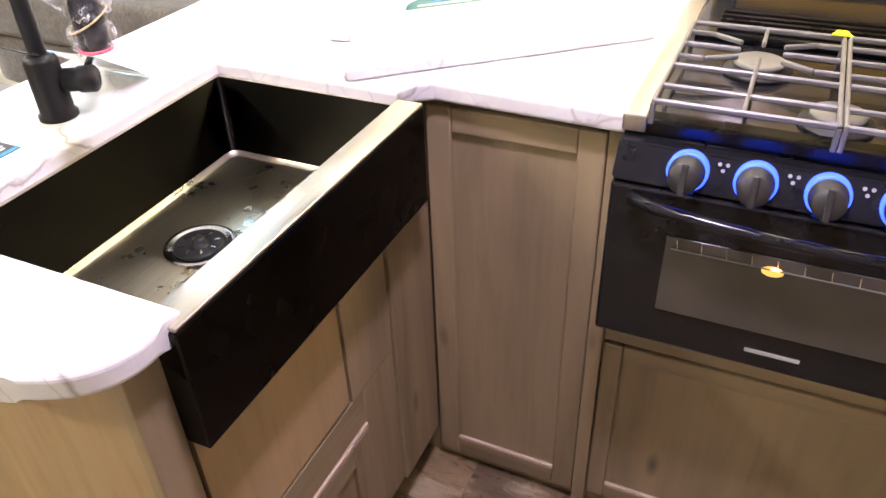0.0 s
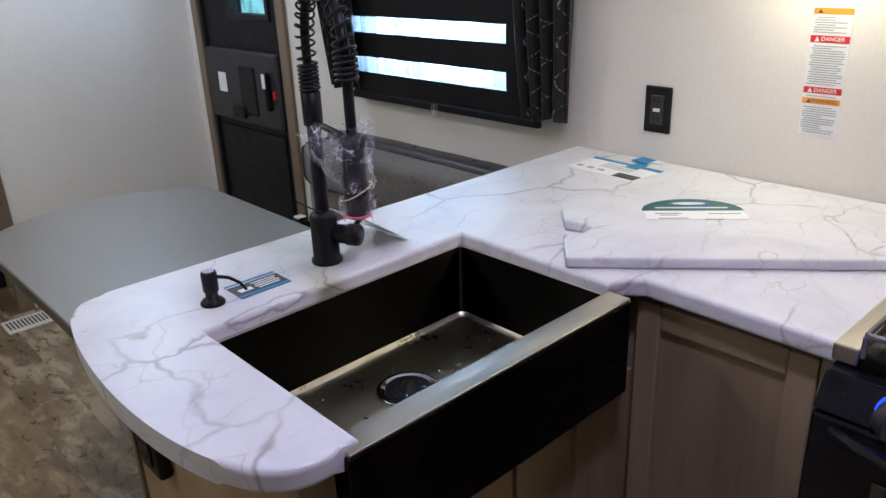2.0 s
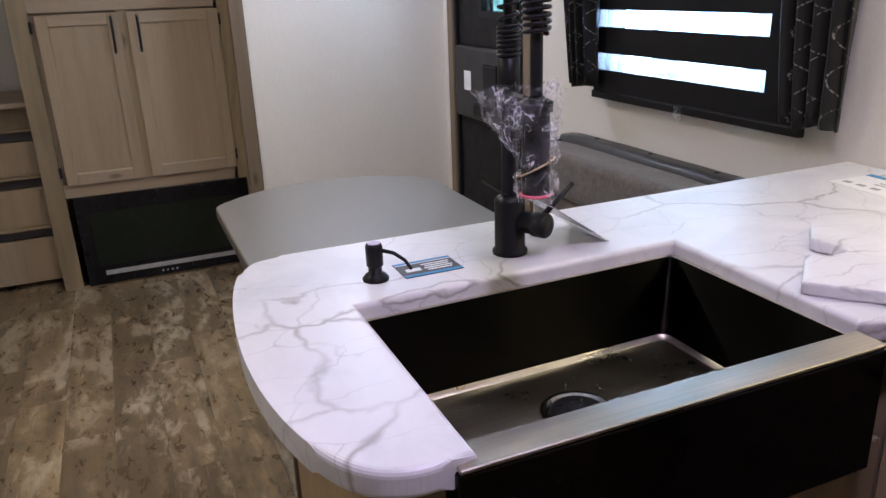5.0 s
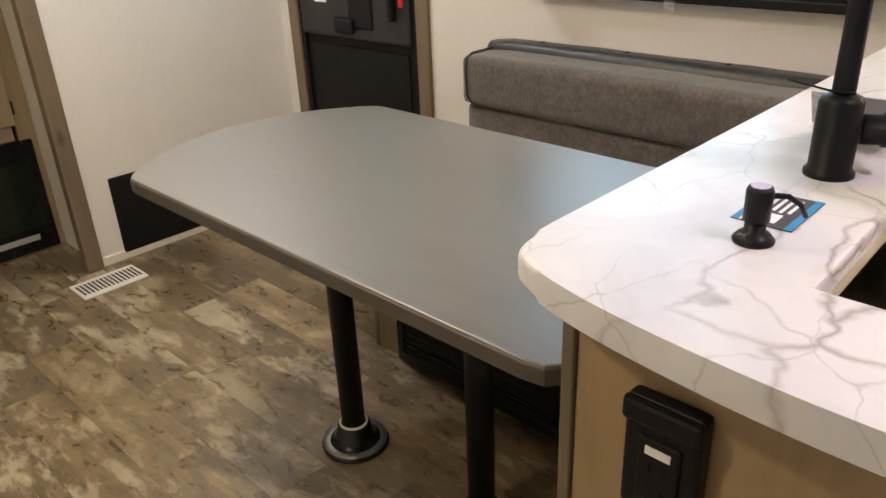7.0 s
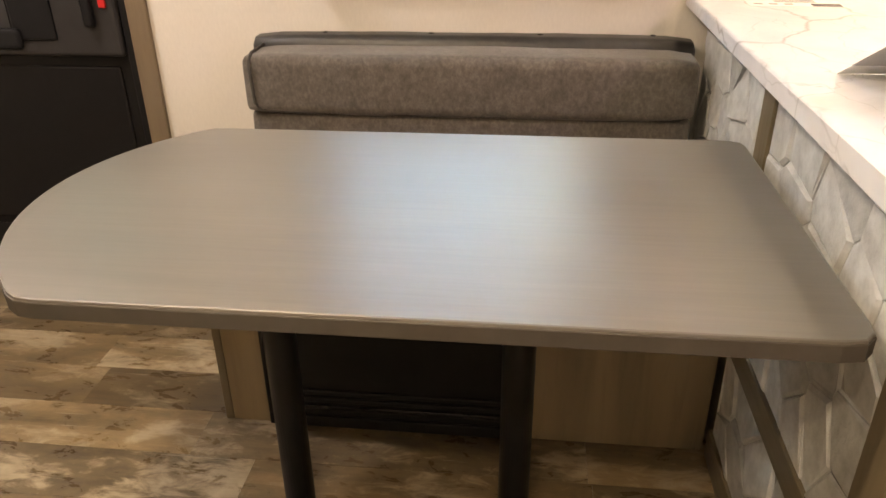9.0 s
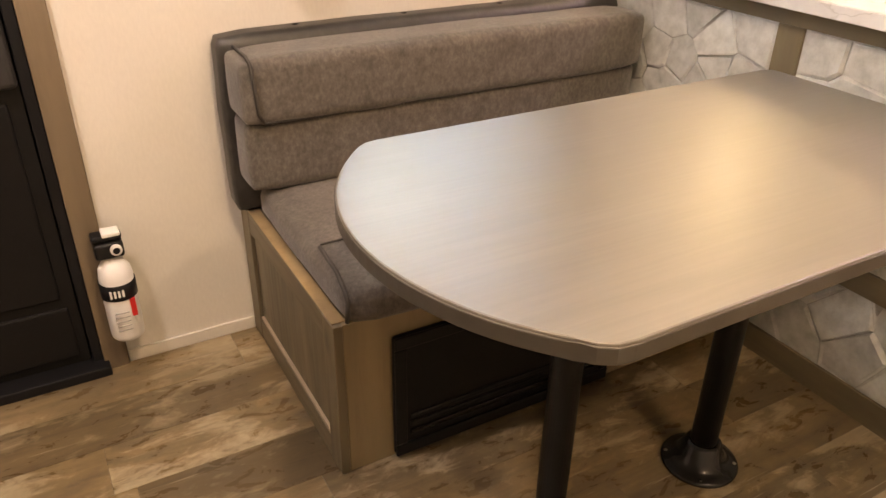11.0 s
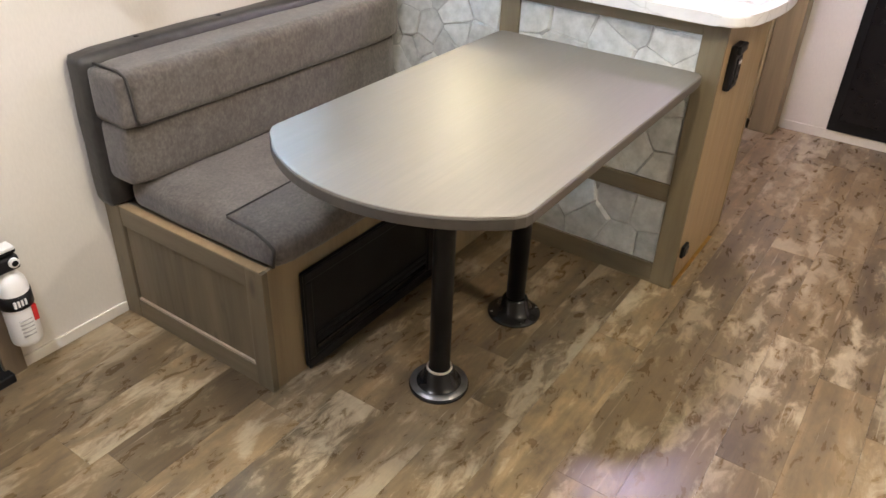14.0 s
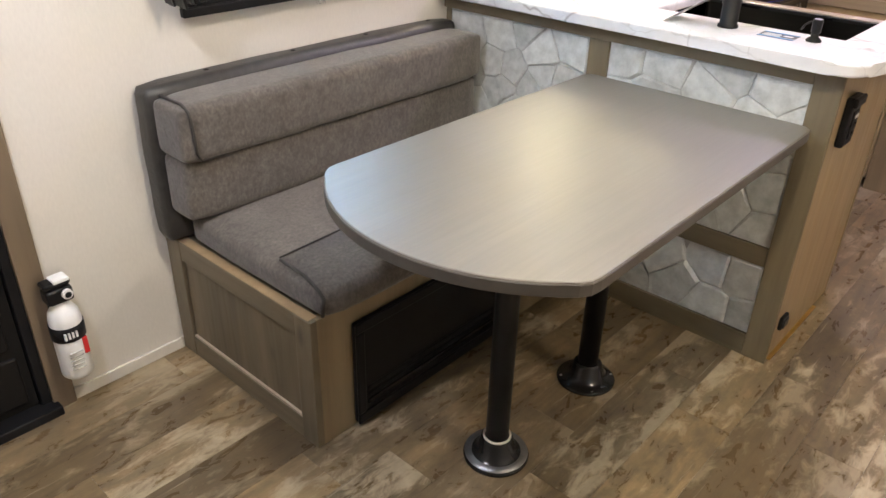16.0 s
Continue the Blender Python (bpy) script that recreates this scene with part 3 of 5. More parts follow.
pane = part("pane", box(GX0, 0.022, GZ0, GX1, 0.027, GZ1), M_GLASS, leaf, "tinted glass pane")
pane.visible_shadow = False
# Slabs added behind the leaf to keep backdrop light out of its gaps.
part("door_stop", box(DX0 + 0.001, 0.05, 0.0, GX0, 0.058, DZ1 - 0.001), M_BLACK, door)
part("door_stop", box(GX1, 0.05, 0.0, DX1 - 0.001, 0.058, DZ1 - 0.001), M_BLACK, door)
part("threshold", box(DX0 + 0.006, -0.045, 0.0, DX1 + 0.006, 0.05, 0.028, 0.004), M_BLACK, door, "black threshold strip")

# window
window = thing("window_1", (0, 0, 0), "window with a black frame behind a banded blind", "window", kind="structure")
for q in ((NX0, NZ0, NX1, NZ0 + 0.03), (NX0, NZ1 - 0.03, NX1, NZ1), (NX0, NZ0 + 0.03, NX0 + 0.03, NZ1 - 0.03), (NX1 - 0.03, NZ0 + 0.03, NX1, NZ1 - 0.03)):
    part("window_frame", box(q[0], 0.0, q[1], q[2], 0.055, q[3], 0.003), M_BLACK, window)
pane = part("pane", box(NX0 + 0.03, 0.03, NZ0 + 0.03, NX1 - 0.03, 0.035, NZ1 - 0.03), M_GLASS, window)
pane.visible_shadow = False
bd = link("backdrop", box(-3.6, 0.9, 0.2, -0.2, 0.92, 2.4), M_HALL)
tagged(bd, "bright showroom hall beyond the window", "backdrop", kind="structure")
bd = link("backdrop_door", box(-3.8, 0.25, 0.2, -2.04, 0.27, 2.4), M_HALL_TEAL)
tagged(bd, "teal showroom hall beyond the door window", "backdrop", kind="structure")

# zebra blind: dark bands and sheer bands in turn
blind = thing("roller_blind", (-1.15, -0.03, 0.97), "black and sheer banded roller blind, drawn down", "blind")
BX0, BX1, BY = -1.542, -0.70, -0.034
part("bottom_rail", box(BX0, BY - 0.012, 0.951, BX1 + 0.012, BY + 0.008, 0.975, 0.004), M_BLACK, blind).location = (1.15, 0.03, -0.97)
for k in range(6):
    z0 = 0.975 if k == 0 else 1.042 + 0.1325 * (k - 1) + 0.053
    z1 = 1.042 + 0.1325 * k
    part("dark_band", box(BX0, BY - 0.002, z0, BX1, BY + 0.002, z1), M_BLACK, blind).location = (1.15, 0.03, -0.97)
    part("sheer_band", box(BX0, BY - 0.001, z1, -0.815, BY + 0.001, z1 + 0.053), M_SHEER, blind).location = (1.15, 0.03, -0.97)
    part("side_strip", box(-0.815, BY - 0.002, z1, BX1, BY + 0.002, z1 + 0.053), M_BLACK, blind).location = (1.15, 0.03, -0.97)
part("headrail", box(BX0, BY - 0.03, 1.755, BX1, BY + 0.03, 1.82, 0.006), M_BLACK, blind).location = (1.15, 0.03, -0.97)
part("pull_tab", box(-1.125, BY - 0.016, 0.932, -1.095, BY - 0.012, 0.972), M_FILM, blind, "clear plastic pull tab").location = (1.15, 0.03, -0.97)


def curtain(x0, x1, bx0, bx1, z0, folds, seed):
    """A gathered hanging: x0 to x1 at the top, bx0 to bx1 at the hem."""
    rnd = random.Random(seed)
    ph = [rnd.uniform(0, 6.28) for _ in range(4)]
    b = bmesh.new()
    uvl = b.loops.layers.uv.new("UVMap")
    nu, nv = 72, 26
    grid = []
    for j in range(nv + 1):
        v = j / nv
        row = []
        for i in range(nu + 1):
            u = i / nu
            zt = 1.80
            z = zt + (z0 + 0.006 * math.sin(u * 9 + ph[0]) - zt) * v
            xa, xb = x0 + (bx0 - x0) * v ** 1.6, x1 + (bx1 - x1) * v ** 1.6
            w = math.sin(u * folds * 2 * math.pi + ph[1] + 0.7 * math.sin(v * 2.2 + ph[2]))
            y = -0.075 + 0.026 * w * (0.65 + 0.35 * v) + 0.008 * math.sin(u * 31 + v * 3 + ph[3])
            row.append((b.verts.new((xa + (xb - xa) * u + 0.004 * math.cos(u * folds * 6.28), y, z)), u * 1.6 * abs(x1 - x0) * 2, v * 0.8))
        grid.append(row)
    for j in range(nv):
        for i in range(nu):
            q = (grid[j][i], grid[j][i + 1], grid[j + 1][i + 1], grid[j + 1][i])
            f = b.faces.new([e[0] for e in q])
            for loop, e in zip(f.loops, q):
                loop[uvl].uv = (e[1], e[2])
    ob = link("curtain", b, M_CURTAIN, None, True)
    sol = ob.modifiers.new("thickness", "SOLIDIFY")
    sol.thickness = 0.003
    tagged(ob, "black satin curtain with a silver lattice pattern, gathered", "curtain", "window curtains")


curtain(-1.74, -1.49, -1.597, -1.49, 0.992, 4, 3)
curtain(-0.78, -0.535, -0.718, -0.57, 0.990, 4.5, 8)

# ---- peninsula and kitchen run ----
CT, CB = 0.914, 0.881
PX, PY = -0.518, -1.310
pen = thing("peninsula_cabinet", (-0.27, -0.63, 0), "oak peninsula cabinet with pale stone panels on its back", "cabinet")
pen.location = (0, 0, 0)
part("end_panel", box(PX + 0.001, PY, 0.0, 0.013, PY + 0.02, CB - 0.002, 0.002), M_TAN_Z, pen, "tan oak end panel")
part("corner_post", box(PX - 0.014, PY - 0.006, 0.0, PX + 0.001, -1.245, CB - 0.002, 0.002), M_SHADED_Z, pen)
part("corner_post", box(0.013, PY - 0.002, 0.0, 0.031, -1.262, CB - 0.002, 0.002), M_WOOD_Z, pen)
part("back_panel", box(PX + 0.001, -1.29, 0.0, PX + 0.02, -0.001, CB - 0.002), M_SHADED_Y, pen)
part("top_rail", box(PX - 0.013, -1.245, 0.838, PX + 0.001, -0.001, CB - 0.002, 0.002), M_SHADED_Y, pen)
part("bottom_rail", box(PX - 0.013, -1.245, 0.0, PX + 0.001, -0.64, 0.073, 0.002), M_SHADED_Y, pen)
part("middle_rail", box(PX - 0.012, -1.245, 0.305, PX + 0.001, -0.64, 0.364, 0.002), M_SHADED_Y, pen)
part("post", box(PX - 0.0125, -0.66, 0.364, PX + 0.001, -0.59, 0.838, 0.002), M_SHADED_Z, pen)
part("panel_backing", box(PX - 0.002, -1.245, 0.073, PX + 0.0005, -0.65, 0.305), M_GROUT, pen)
part("panel_backing", box(PX - 0.002, -1.245, 0.364, PX + 0.0005, -0.66, 0.838), M_GROUT, pen)
part("panel_backing", box(PX - 0.002, -0.59, 0.364, PX + 0.0005, -0.03, 0.838), M_GROUT, pen)
# sink side
FX = 0.0045
part("face_frame", box(FX - 0.02, -1.255, 0.10, FX, -0.637, 0.735, 0), M_WOOD_Z, pen)
part("face_stile", box(FX - 0.02, -0.690, 0.735, FX, -0.637, 0.87, 0), M_WOOD_Z, pen)
# Black slab in place of the shade inside the open gap.
part("false_front_gap", box(FX, -1.252, 0.460, FX + 0.004, -0.930, 0.733), M_BLACK, pen, "black slab standing for shade in the gap round the false front")
part("false_front", box(FX + 0.001, -1.245, 0.467, FX + 0.012, -0.937, 0.733, 0.001), M_TAN_Z, pen, "tan oak false front")
part("face_rail", box(FX, -1.255, 0.382, FX + 0.012, -0.898, 0.459, 0.002), M_WOOD_Y, pen)
part("ledge", box(FX, -1.253, 0.374, FX + 0.017, -0.898, 0.382, 0.001), M_BEAD, pen, "ledge strip paled for light on its top")
shaker(pen, "x", FX, -1.253, -0.900, 0.11, 0.372, 1)
part("filler_board", box(FX, -0.929, 0.460, FX + 0.013, -0.789, 0.733, 0.001), M_WOOD_Z, pen)
part("filler_board", box(FX, -0.897, 0.10, FX + 0.0125, -0.789, 0.459, 0.001), M_WOOD_Z, pen)
part("corner_filler", box(FX, -0.788, 0.10, FX + 0.020, -0.634, 0.733, 0.002), M_WOOD_Z, pen)
part("toe_kick", box(-0.07, -1.255, 0.0, -0.05, -0.637, 0.10), M_WOOD_Y, pen)
part("toe_trim", box(-0.05, -1.255, 0.0, -0.043, -0.637, 0.02, 0.002), M_BEAD, pen, "pale toe trim")


def outlet(name, m, label, category="outlet"):
    t = thing(name, (0, 0, 0), label, category)
    part("plate", box(-0.036, -0.008, -0.057, 0.036, 0.0, 0.057, 0.003), M_BLACK, t)
    face = part("receptacle", box(-0.018, -0.011, -0.036, 0.018, -0.007, 0.036, 0.002), M_DARKGREY, t)
    for z in (-0.022, 0.022):
        for x in (-0.006, 0.006):
            part("slot", box(x - 0.0012, -0.0116, z - 0.004, x + 0.0012, -0.0105, z + 0.004), M_BLACKGLOSS, face)
    part("test_button", box(-0.009, -0.0135, -0.004, 0.009, -0.0105, 0.004, 0.001), M_WHITE, face, "white test button")
    t.matrix_world = m
    return t


outlet("wall_outlet", pose(-0.340, 0, 1.041), "black wall outlet with a white test button above the counter")
po = thing("pop_out_outlet", (0, 0, 0), "black covered outlet on the peninsula's end panel", "outlet")
part("body", box(-0.04, -0.022, -0.068, 0.04, 0.0, 0.068, 0.007, 3), M_BLACK, po)
fc = part("receptacle", box(-0.022, -0.026, -0.046, 0.022, -0.02, 0.03, 0.003), M_BLACK, po)
part("hood", box(-0.04, -0.03, 0.042, 0.04, -0.018, 0.068, 0.005), M_BLACK, po)
part("label", box(-0.013, -0.0275, 0.012, 0.013, -0.0255, 0.021), M_WHITE, fc, "white sticker")
for z in (-0.03, -0.004):
    for x in (-0.007, 0.007):
        part("slot", box(x - 0.0015, -0.0268, z - 0.005, x + 0.0015, -0.0255, z + 0.005), M_BLACKGLOSS, fc)
po.matrix_world = pose(-0.407, PY, 0.734)
lo = thing("toe_outlet", (0, 0, 0), "small black outlet low on the peninsula's end", "outlet")
part("plate", box(-0.025, -0.012, -0.022, 0.025, 0.0, 0.022, 0.004), M_BLACK, lo)
part("flap", box(-0.018, -0.016, -0.016, 0.018, -0.011, 0.012, 0.002), M_DARKGREY, lo)
lo.matrix_world = pose(-0.45, PY, 0.115)
tagged(link("metal_edge_strip", box(-0.50, PY - 0.012, 0.0, -0.10, PY, 0.004, 0.001), M_BRASS), "thin brass strip on the floor along the peninsula", "trim", kind="structure")

# north run: corner door, stove bay
FY = -0.615
run = thing("base_cabinet", (0, 0, 0), "oak corner base cabinet with a framed door", "cabinet")
part("face_frame", box(-0.049, FY, 0.0, 0.357, FY + 0.02, CB - 0.002), M_WOOD_Z, run)
shaker(run, "y", FY, 0.027, 0.328, 0.032, 0.866, -1, 0.044)
part("side_stile", box(0.329, FY - 0.016, 0.0, 0.356, FY, CB - 0.002, 0.002), M_WOOD_Z, run)
drawer = thing("stove_drawer_cabinet", (0, 0, 0), "oak drawer cabinet under the oven", "cabinet")
part("face_frame", box(0.359, FY, 0.0, 0.98, FY + 0.02, 0.574), M_WOOD_X, drawer)
part("face_rail", box(0.359, FY - 0.012, 0.466, 0.98, FY, 0.574, 0.002), M_WOOD_X, drawer)
shaker(drawer, "y", FY, 0.36, 0.965, 0.045, 0.462, -1, 0.034, panel=M_WOOD_Z, name="drawer_front")

# worktop: one L-shaped slab with a notch for the sink
end_cap = [(-0.583, -1.262), (-0.581, -1.325), (-0.560, -1.352), (-0.480, -1.380), (-0.360, -1.398), (-0.240, -1.405), (-0.120, -1.398), (-0.020, -1.375), (0.034, -1.345), (0.057, -1.300), (0.050, -1.238)]
curve = end_cap
for _ in range(3):
    cut = [curve[0]]
    for p, q in zip(curve, curve[1:]):
        cut += [(p[0] * 0.75 + q[0] * 0.25, p[1] * 0.75 + q[1] * 0.25), (p[0] * 0.25 + q[0] * 0.75, p[1] * 0.25 + q[1] * 0.75)]
    curve = cut[:1] + cut[2:-1] + [end_cap[-1]]
outline = [(-0.583, -0.004)] + curve + [(-0.326, -1.237), (-0.334, -0.694), (0.014, -0.702), (0.026, -0.668), (0.052, -0.648), (0.356, -0.656), (0.356, -0.004)]
top = thing("worktop", (0, 0, 0), "white marble-look laminate worktop with grey veins", "worktop")
part("slab", prism(outline, CB, CT, 0.008, 4), M_MARBLE, top)

# sink
sink = thing("farmhouse_sink", (0, 0, 0), "black stainless apron-front sink with a brushed rim", "sink")
SX1, SY0, SY1, SZ = 0.011, -1.234, -0.698, 0.750
ring_t = [(-0.318, SY0 + 0.004), (SX1, SY0 + 0.004), (SX1, SY1 - 0.006), (-0.327, SY1 - 0.006)]
ring_b = [(-0.313, SY0 + 0.014), (SX1 - 0.006, SY0 + 0.014), (SX1 - 0.006, SY1 - 0.014), (-0.321, SY1 - 0.014)]
ring_f = [(x + (0.007 if x < -0.2 else -0.007), y + (0.007 if y < -0.95 else -0.007)) for x, y in ring_b]


def ring_wall(levels):
    b = bmesh.new()
    loops = [[b.verts.new((x, y, z)) for x, y in rounded(pts, r, 5)] for pts, z, r in levels]
    for p, q in zip(loops, loops[1:]):
        for k in range(len(p)):
            b.faces.new((p[k], p[(k + 1) % len(p)], q[(k + 1) % len(p)], q[k]))
    return b


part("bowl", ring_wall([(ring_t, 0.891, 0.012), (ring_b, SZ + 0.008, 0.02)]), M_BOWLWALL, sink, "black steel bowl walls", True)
# The fillet's brighter steel paints the highlight along the bottom edge.
part("bowl_fillet", ring_wall([(ring_b, SZ + 0.008, 0.02), ([((p[0] + q[0]) / 2 * 0.98 + q[0] * 0.02, (p[1] + q[1]) / 2) for p, q in zip(ring_b, ring_f)], SZ + 0.002, 0.02), (ring_f, SZ, 0.02)]), M_BOWL_SHINE, sink, "rounded bottom edge brightened as a highlight", True)
part("bowl_floor", prism(rounded(ring_f, 0.02, 5), SZ - 0.004, SZ + 0.0005), M_BOWL_SHINE, sink, "wet brushed steel bowl floor, tinted for its warm shine")
part("apron", box(0.0135, -1.262, 0.733, 0.062, -0.706, 0.8995, 0.0025, 2), M_GUN, sink, "black stainless apron front")
part("apron_side", box(-0.278, -1.2615, 0.733, 0.012, -1.2565, 0.868), M_GUN, sink)
part("front_rim", box(0.019, -1.260, 0.9000, 0.0615, -0.708, 0.9055, 0.0012, 1), M_RIM, sink, "bright brushed steel rim")
part("rim_lip", box(-0.334, -0.704, 0.884, 0.012, -0.693, 0.8915, 0.001), M_RIM, sink)
part("rim_lip", prism([(-0.327, -1.238), (-0.318, -1.230), (-0.327, -0.704), (-0.335, -0.698)], 0.884, 0.8915), M_RIM, sink)
part("rim_lip", box(-0.318, -1.238, 0.884, 0.012, -1.229, 0.8915, 0.001), M_RIM, sink)
DRX, DRY = -0.184, -0.972
part("drain_flange", lathe([(0.03, 0.0), (0.05, 0.0), (0.055, 0.002), (0.052, 0.005), (0.046, 0.004), (0.040, 0.001), (0.03, 0.001)], (DRX, DRY, SZ + 0.001), 36), M_CHROME, sink, "bright drain flange", True)
st = part("strainer", lathe([(0.0385, 0.0), (0.0385, 0.004), (0.034, 0.006), (0.018, 0.003), (0.012, 0.003), (0.010, 0.012), (0.005, 0.015), (0.001, 0.015)], (DRX, DRY, SZ + 0.002), 32), M_BLACK, sink, "black basket strainer", True)
for k in range(8):
    a = k * math.pi / 4
    part("strainer_slot", box(-0.004, -0.0016, 0, 0.004, 0.0016, 0.0012), M_CHROME, st).matrix_world = Matrix.Translation((DRX + 0.026 * math.cos(a), DRY + 0.026 * math.sin(a), SZ + 0.0065)) @ Matrix.Rotation(a, 4, "Z")
rnd = random.Random(4)
drops = bmesh.new()
for k in range(70):
    x, y = rnd.uniform(-0.28, -0.02), rnd.uniform(-1.19, -0.74)
    r = rnd.uniform(0.0006, 0.0016)
    if (x - DRX) ** 2 + (y - DRY) ** 2 < 0.0036:
        continue
    bmesh.ops.create_icosphere(drops, subdivisions=1, radius=r, matrix=Matrix.Translation((x, y, SZ + 0.0008)) @ Matrix.Diagonal((1.3, 1.3, 0.45, 1)))
part("water_drops", drops, M_CHROME, sink, "small water drops", True)["kind"] = "stuff"

# faucet
FAX, FAY = -0.415, -0.954
fau = thing("spring_faucet", (0, 0, 0), "matte black spring-neck kitchen faucet standing on the worktop", "faucet")
part("base", lathe([(0.028, 0), (0.028, 0.006), (0.024, 0.010), (0.024, 0.086), (0.021, 0.092), (0.0125, 0.096)], (FAX, FAY, CT), 28), M_MATTE, fau, "", True)
part("riser", lathe([(0.012, 0.09), (0.0125, 0.10), (0.0122, 0.246), (0.0165, 0.249), (0.0168, 0.303), (0.012, 0.306)], (FAX, FAY, CT), 20), M_MATTE, fau, "", True)
# the neck arches out over the bowl
HX, HY, ARC_Z, TIP_Z = -0.203, -1.030, 1.288, 1.070
neck = [(FAX, FAY, 1.218 + 0.0117 * k) for k in range(6)]
for k in range(21):
    q = (1 - math.cos(math.pi * k / 20)) / 2
    neck.append((FAX + (HX - FAX) * q, FAY + (HY - FAY) * q, ARC_Z + 0.106 * math.sin(math.pi * k / 20)))
neck += [(HX, HY, ARC_Z - 0.012 * k) for k in range(1, 9)]
part("hose", tube(neck, 0.0078, 10), M_MATTE, fau, "", True)


def coil(path, turns, radius, wire, f0, f1, bm=None):
    pts = [Vector(p) for p in path]
    lens = [0]
    for a, c in zip(pts, pts[1:]):
        lens.append(lens[-1] + (c - a).length)
    out = []
    n = int(turns * 12)
    for k in range(n + 1):
        s = (f0 + (f1 - f0) * k / n) * lens[-1]
        i = max(0, min(len(lens) - 2, next((q for q in range(len(lens) - 1) if lens[q + 1] >= s), len(lens) - 2)))
        t = (s - lens[i]) / max(1e-9, lens[i + 1] - lens[i])
        p = pts[i].lerp(pts[i + 1], t)
        d = (pts[i + 1] - pts[i]).normalized()
        side = Vector((0, 1, 0))
        up = d.cross(side).normalized()
        a = 2 * math.pi * turns * k / n
        out.append(p + (side * math.cos(a) + up * math.sin(a)) * radius)
    return tube(out, wire, 6, bm)


part("spring", coil(neck, 20, 0.0150, 0.0021, 0.09, 0.77), M_MATTE, fau, "", True)
part("spring_collar", coil(neck, 7, 0.0155, 0.0027, 0.0, 0.09), M_MATTE, fau, "", True)
part("spring_collar", coil(neck, 6, 0.0155, 0.0027, 0.77, 0.86), M_MATTE, fau, "", True)
part("spray_head", lathe([(0.0140, 0.0), (0.0180, 0.003), (0.0185, 0.03), (0.0170, 0.09), (0.0165, 0.118), (0.0085, 0.122)], (HX, HY, TIP_Z), 24), M_MATTE, fau, "", True)
part("holder_arm", tube([(FAX + 0.010, FAY - 0.004, 1.166), (FAX + 0.06, FAY - 0.022, 1.172), (HX - 0.02, HY + 0.007, 1.180)], 0.0055, 8), M_MATTE, fau, "", True)
part("holder_ring", lathe([(0.0172, -0.007), (0.0205, -0.006), (0.0205, 0.006), (0.0172, 0.007)], (HX, HY, 1.180), 24), M_MATTE, fau, "", True)
vm = Matrix.Translation((FAX + 0.022, FAY + 0.012, CT + 0.055)) @ Matrix.Rotation(radians(90), 4, "Y") @ Matrix.Rotation(radians(-28), 4, "X")
part("valve", lathe([(0.017, 0.0), (0.017, 0.02), (0.0195, 0.022), (0.0195, 0.042), (0.017, 0.045), (0.004, 0.046)], (0, 0, 0), 24, vm), M_MATTE, fau, "", True)
part("lever", tube([(FAX + 0.05, FAY + 0.027, CT + 0.065), (FAX + 0.048, FAY + 0.05, CT + 0.085), (FAX + 0.046, FAY + 0.085, CT + 0.112)], lambda t: 0.0055 - 0.0015 * t, 8), M_MATTE, fau, "", True)
part("cable_tie", tube([(FAX - 0.055, FAY - 0.022, CT + 0.108), (FAX - 0.01, FAY - 0.014, CT + 0.100), (FAX + 0.016, FAY - 0.01, CT + 0.099)], 0.0014, 5), M_MATTE, fau)
# plastic bag round the spray head, its mouth pulled out to one side
bag = bmesh.new()
nu, nv = 56, 26
grid = []
for j in range(nv + 1):
    v = j / nv
    row = []
    for i in range(nu):
        a = 2 * math.pi * i / nu
        flare = max(0.0, 1 - v / 0.62) ** 0.8 * max(0.0, math.cos(a - 4.15)) ** 2
        w = 0.031 - 0.008 * v + 0.046 * flare
        q = Vector((math.cos(a), math.sin(a), v * 3.5))
        fold = 0.5 - abs(noise.noise(q * 2.6 + Vector((5, 2, 1))))
        r = max(0.0205, (w + 0.012 * noise.noise(q * 1.5 + Vector((3, 1, 7))) + 0.010 * (fold - 0.3)) * (0.82 if 0.66 < v < 0.74 else 1.0))
        row.append(bag.verts.new((HX + r * math.cos(a), HY + r * math.sin(a), TIP_Z + 0.138 - 0.146 * v + 0.012 * (1 - v) * noise.noise(q * 2.1) - 0.012 * flare)))
    grid.append(row)
for j in range(nv):
    for i in range(nu):
        bag.faces.new((grid[j][i], grid[j][(i + 1) % nu], grid[j + 1][(i + 1) % nu], grid[j + 1][i]))
bg = link("plastic_bag", bag, M_FILM, None, False)
tagged(bg, "crumpled clear plastic bag tied over the faucet's spray head", "bag")
band = [(HX + 0.0235 * math.cos(a), HY + 0.0235 * math.sin(a), TIP_Z + 0.036 + 0.012 * math.cos(a - 0.9)) for a in [2 * math.pi * k / 24 for k in range(25)]]
tagged(link("rubber_band", tube(band, 0.0012, 5), M_RUBBER), "thin tan rubber band round the plastic bag", "rubber band")
band = [(HX + 0.0185 * math.cos(a), HY + 0.0185 * math.sin(a), TIP_Z + 0.001) for a in [2 * math.pi * k / 24 for k in range(25)]]
part("spout_ring", tube(band, 0.0022, 6), M_PINK, fau, "red ring at the spray nozzle")

# soap dispenser
SOX, SOY = -0.406, -1.183
soap = thing("soap_dispenser", (0, 0, 0), "black soap dispenser with a curved spout on the worktop", "soap dispenser")
part("base", lathe([(0.0195, 0), (0.020, 0.003), (0.015, 0.009), (0.0100, 0.012), (0.0100, 0.026)], (SOX, SOY, CT), 24), M_MATTE, soap, "", True)
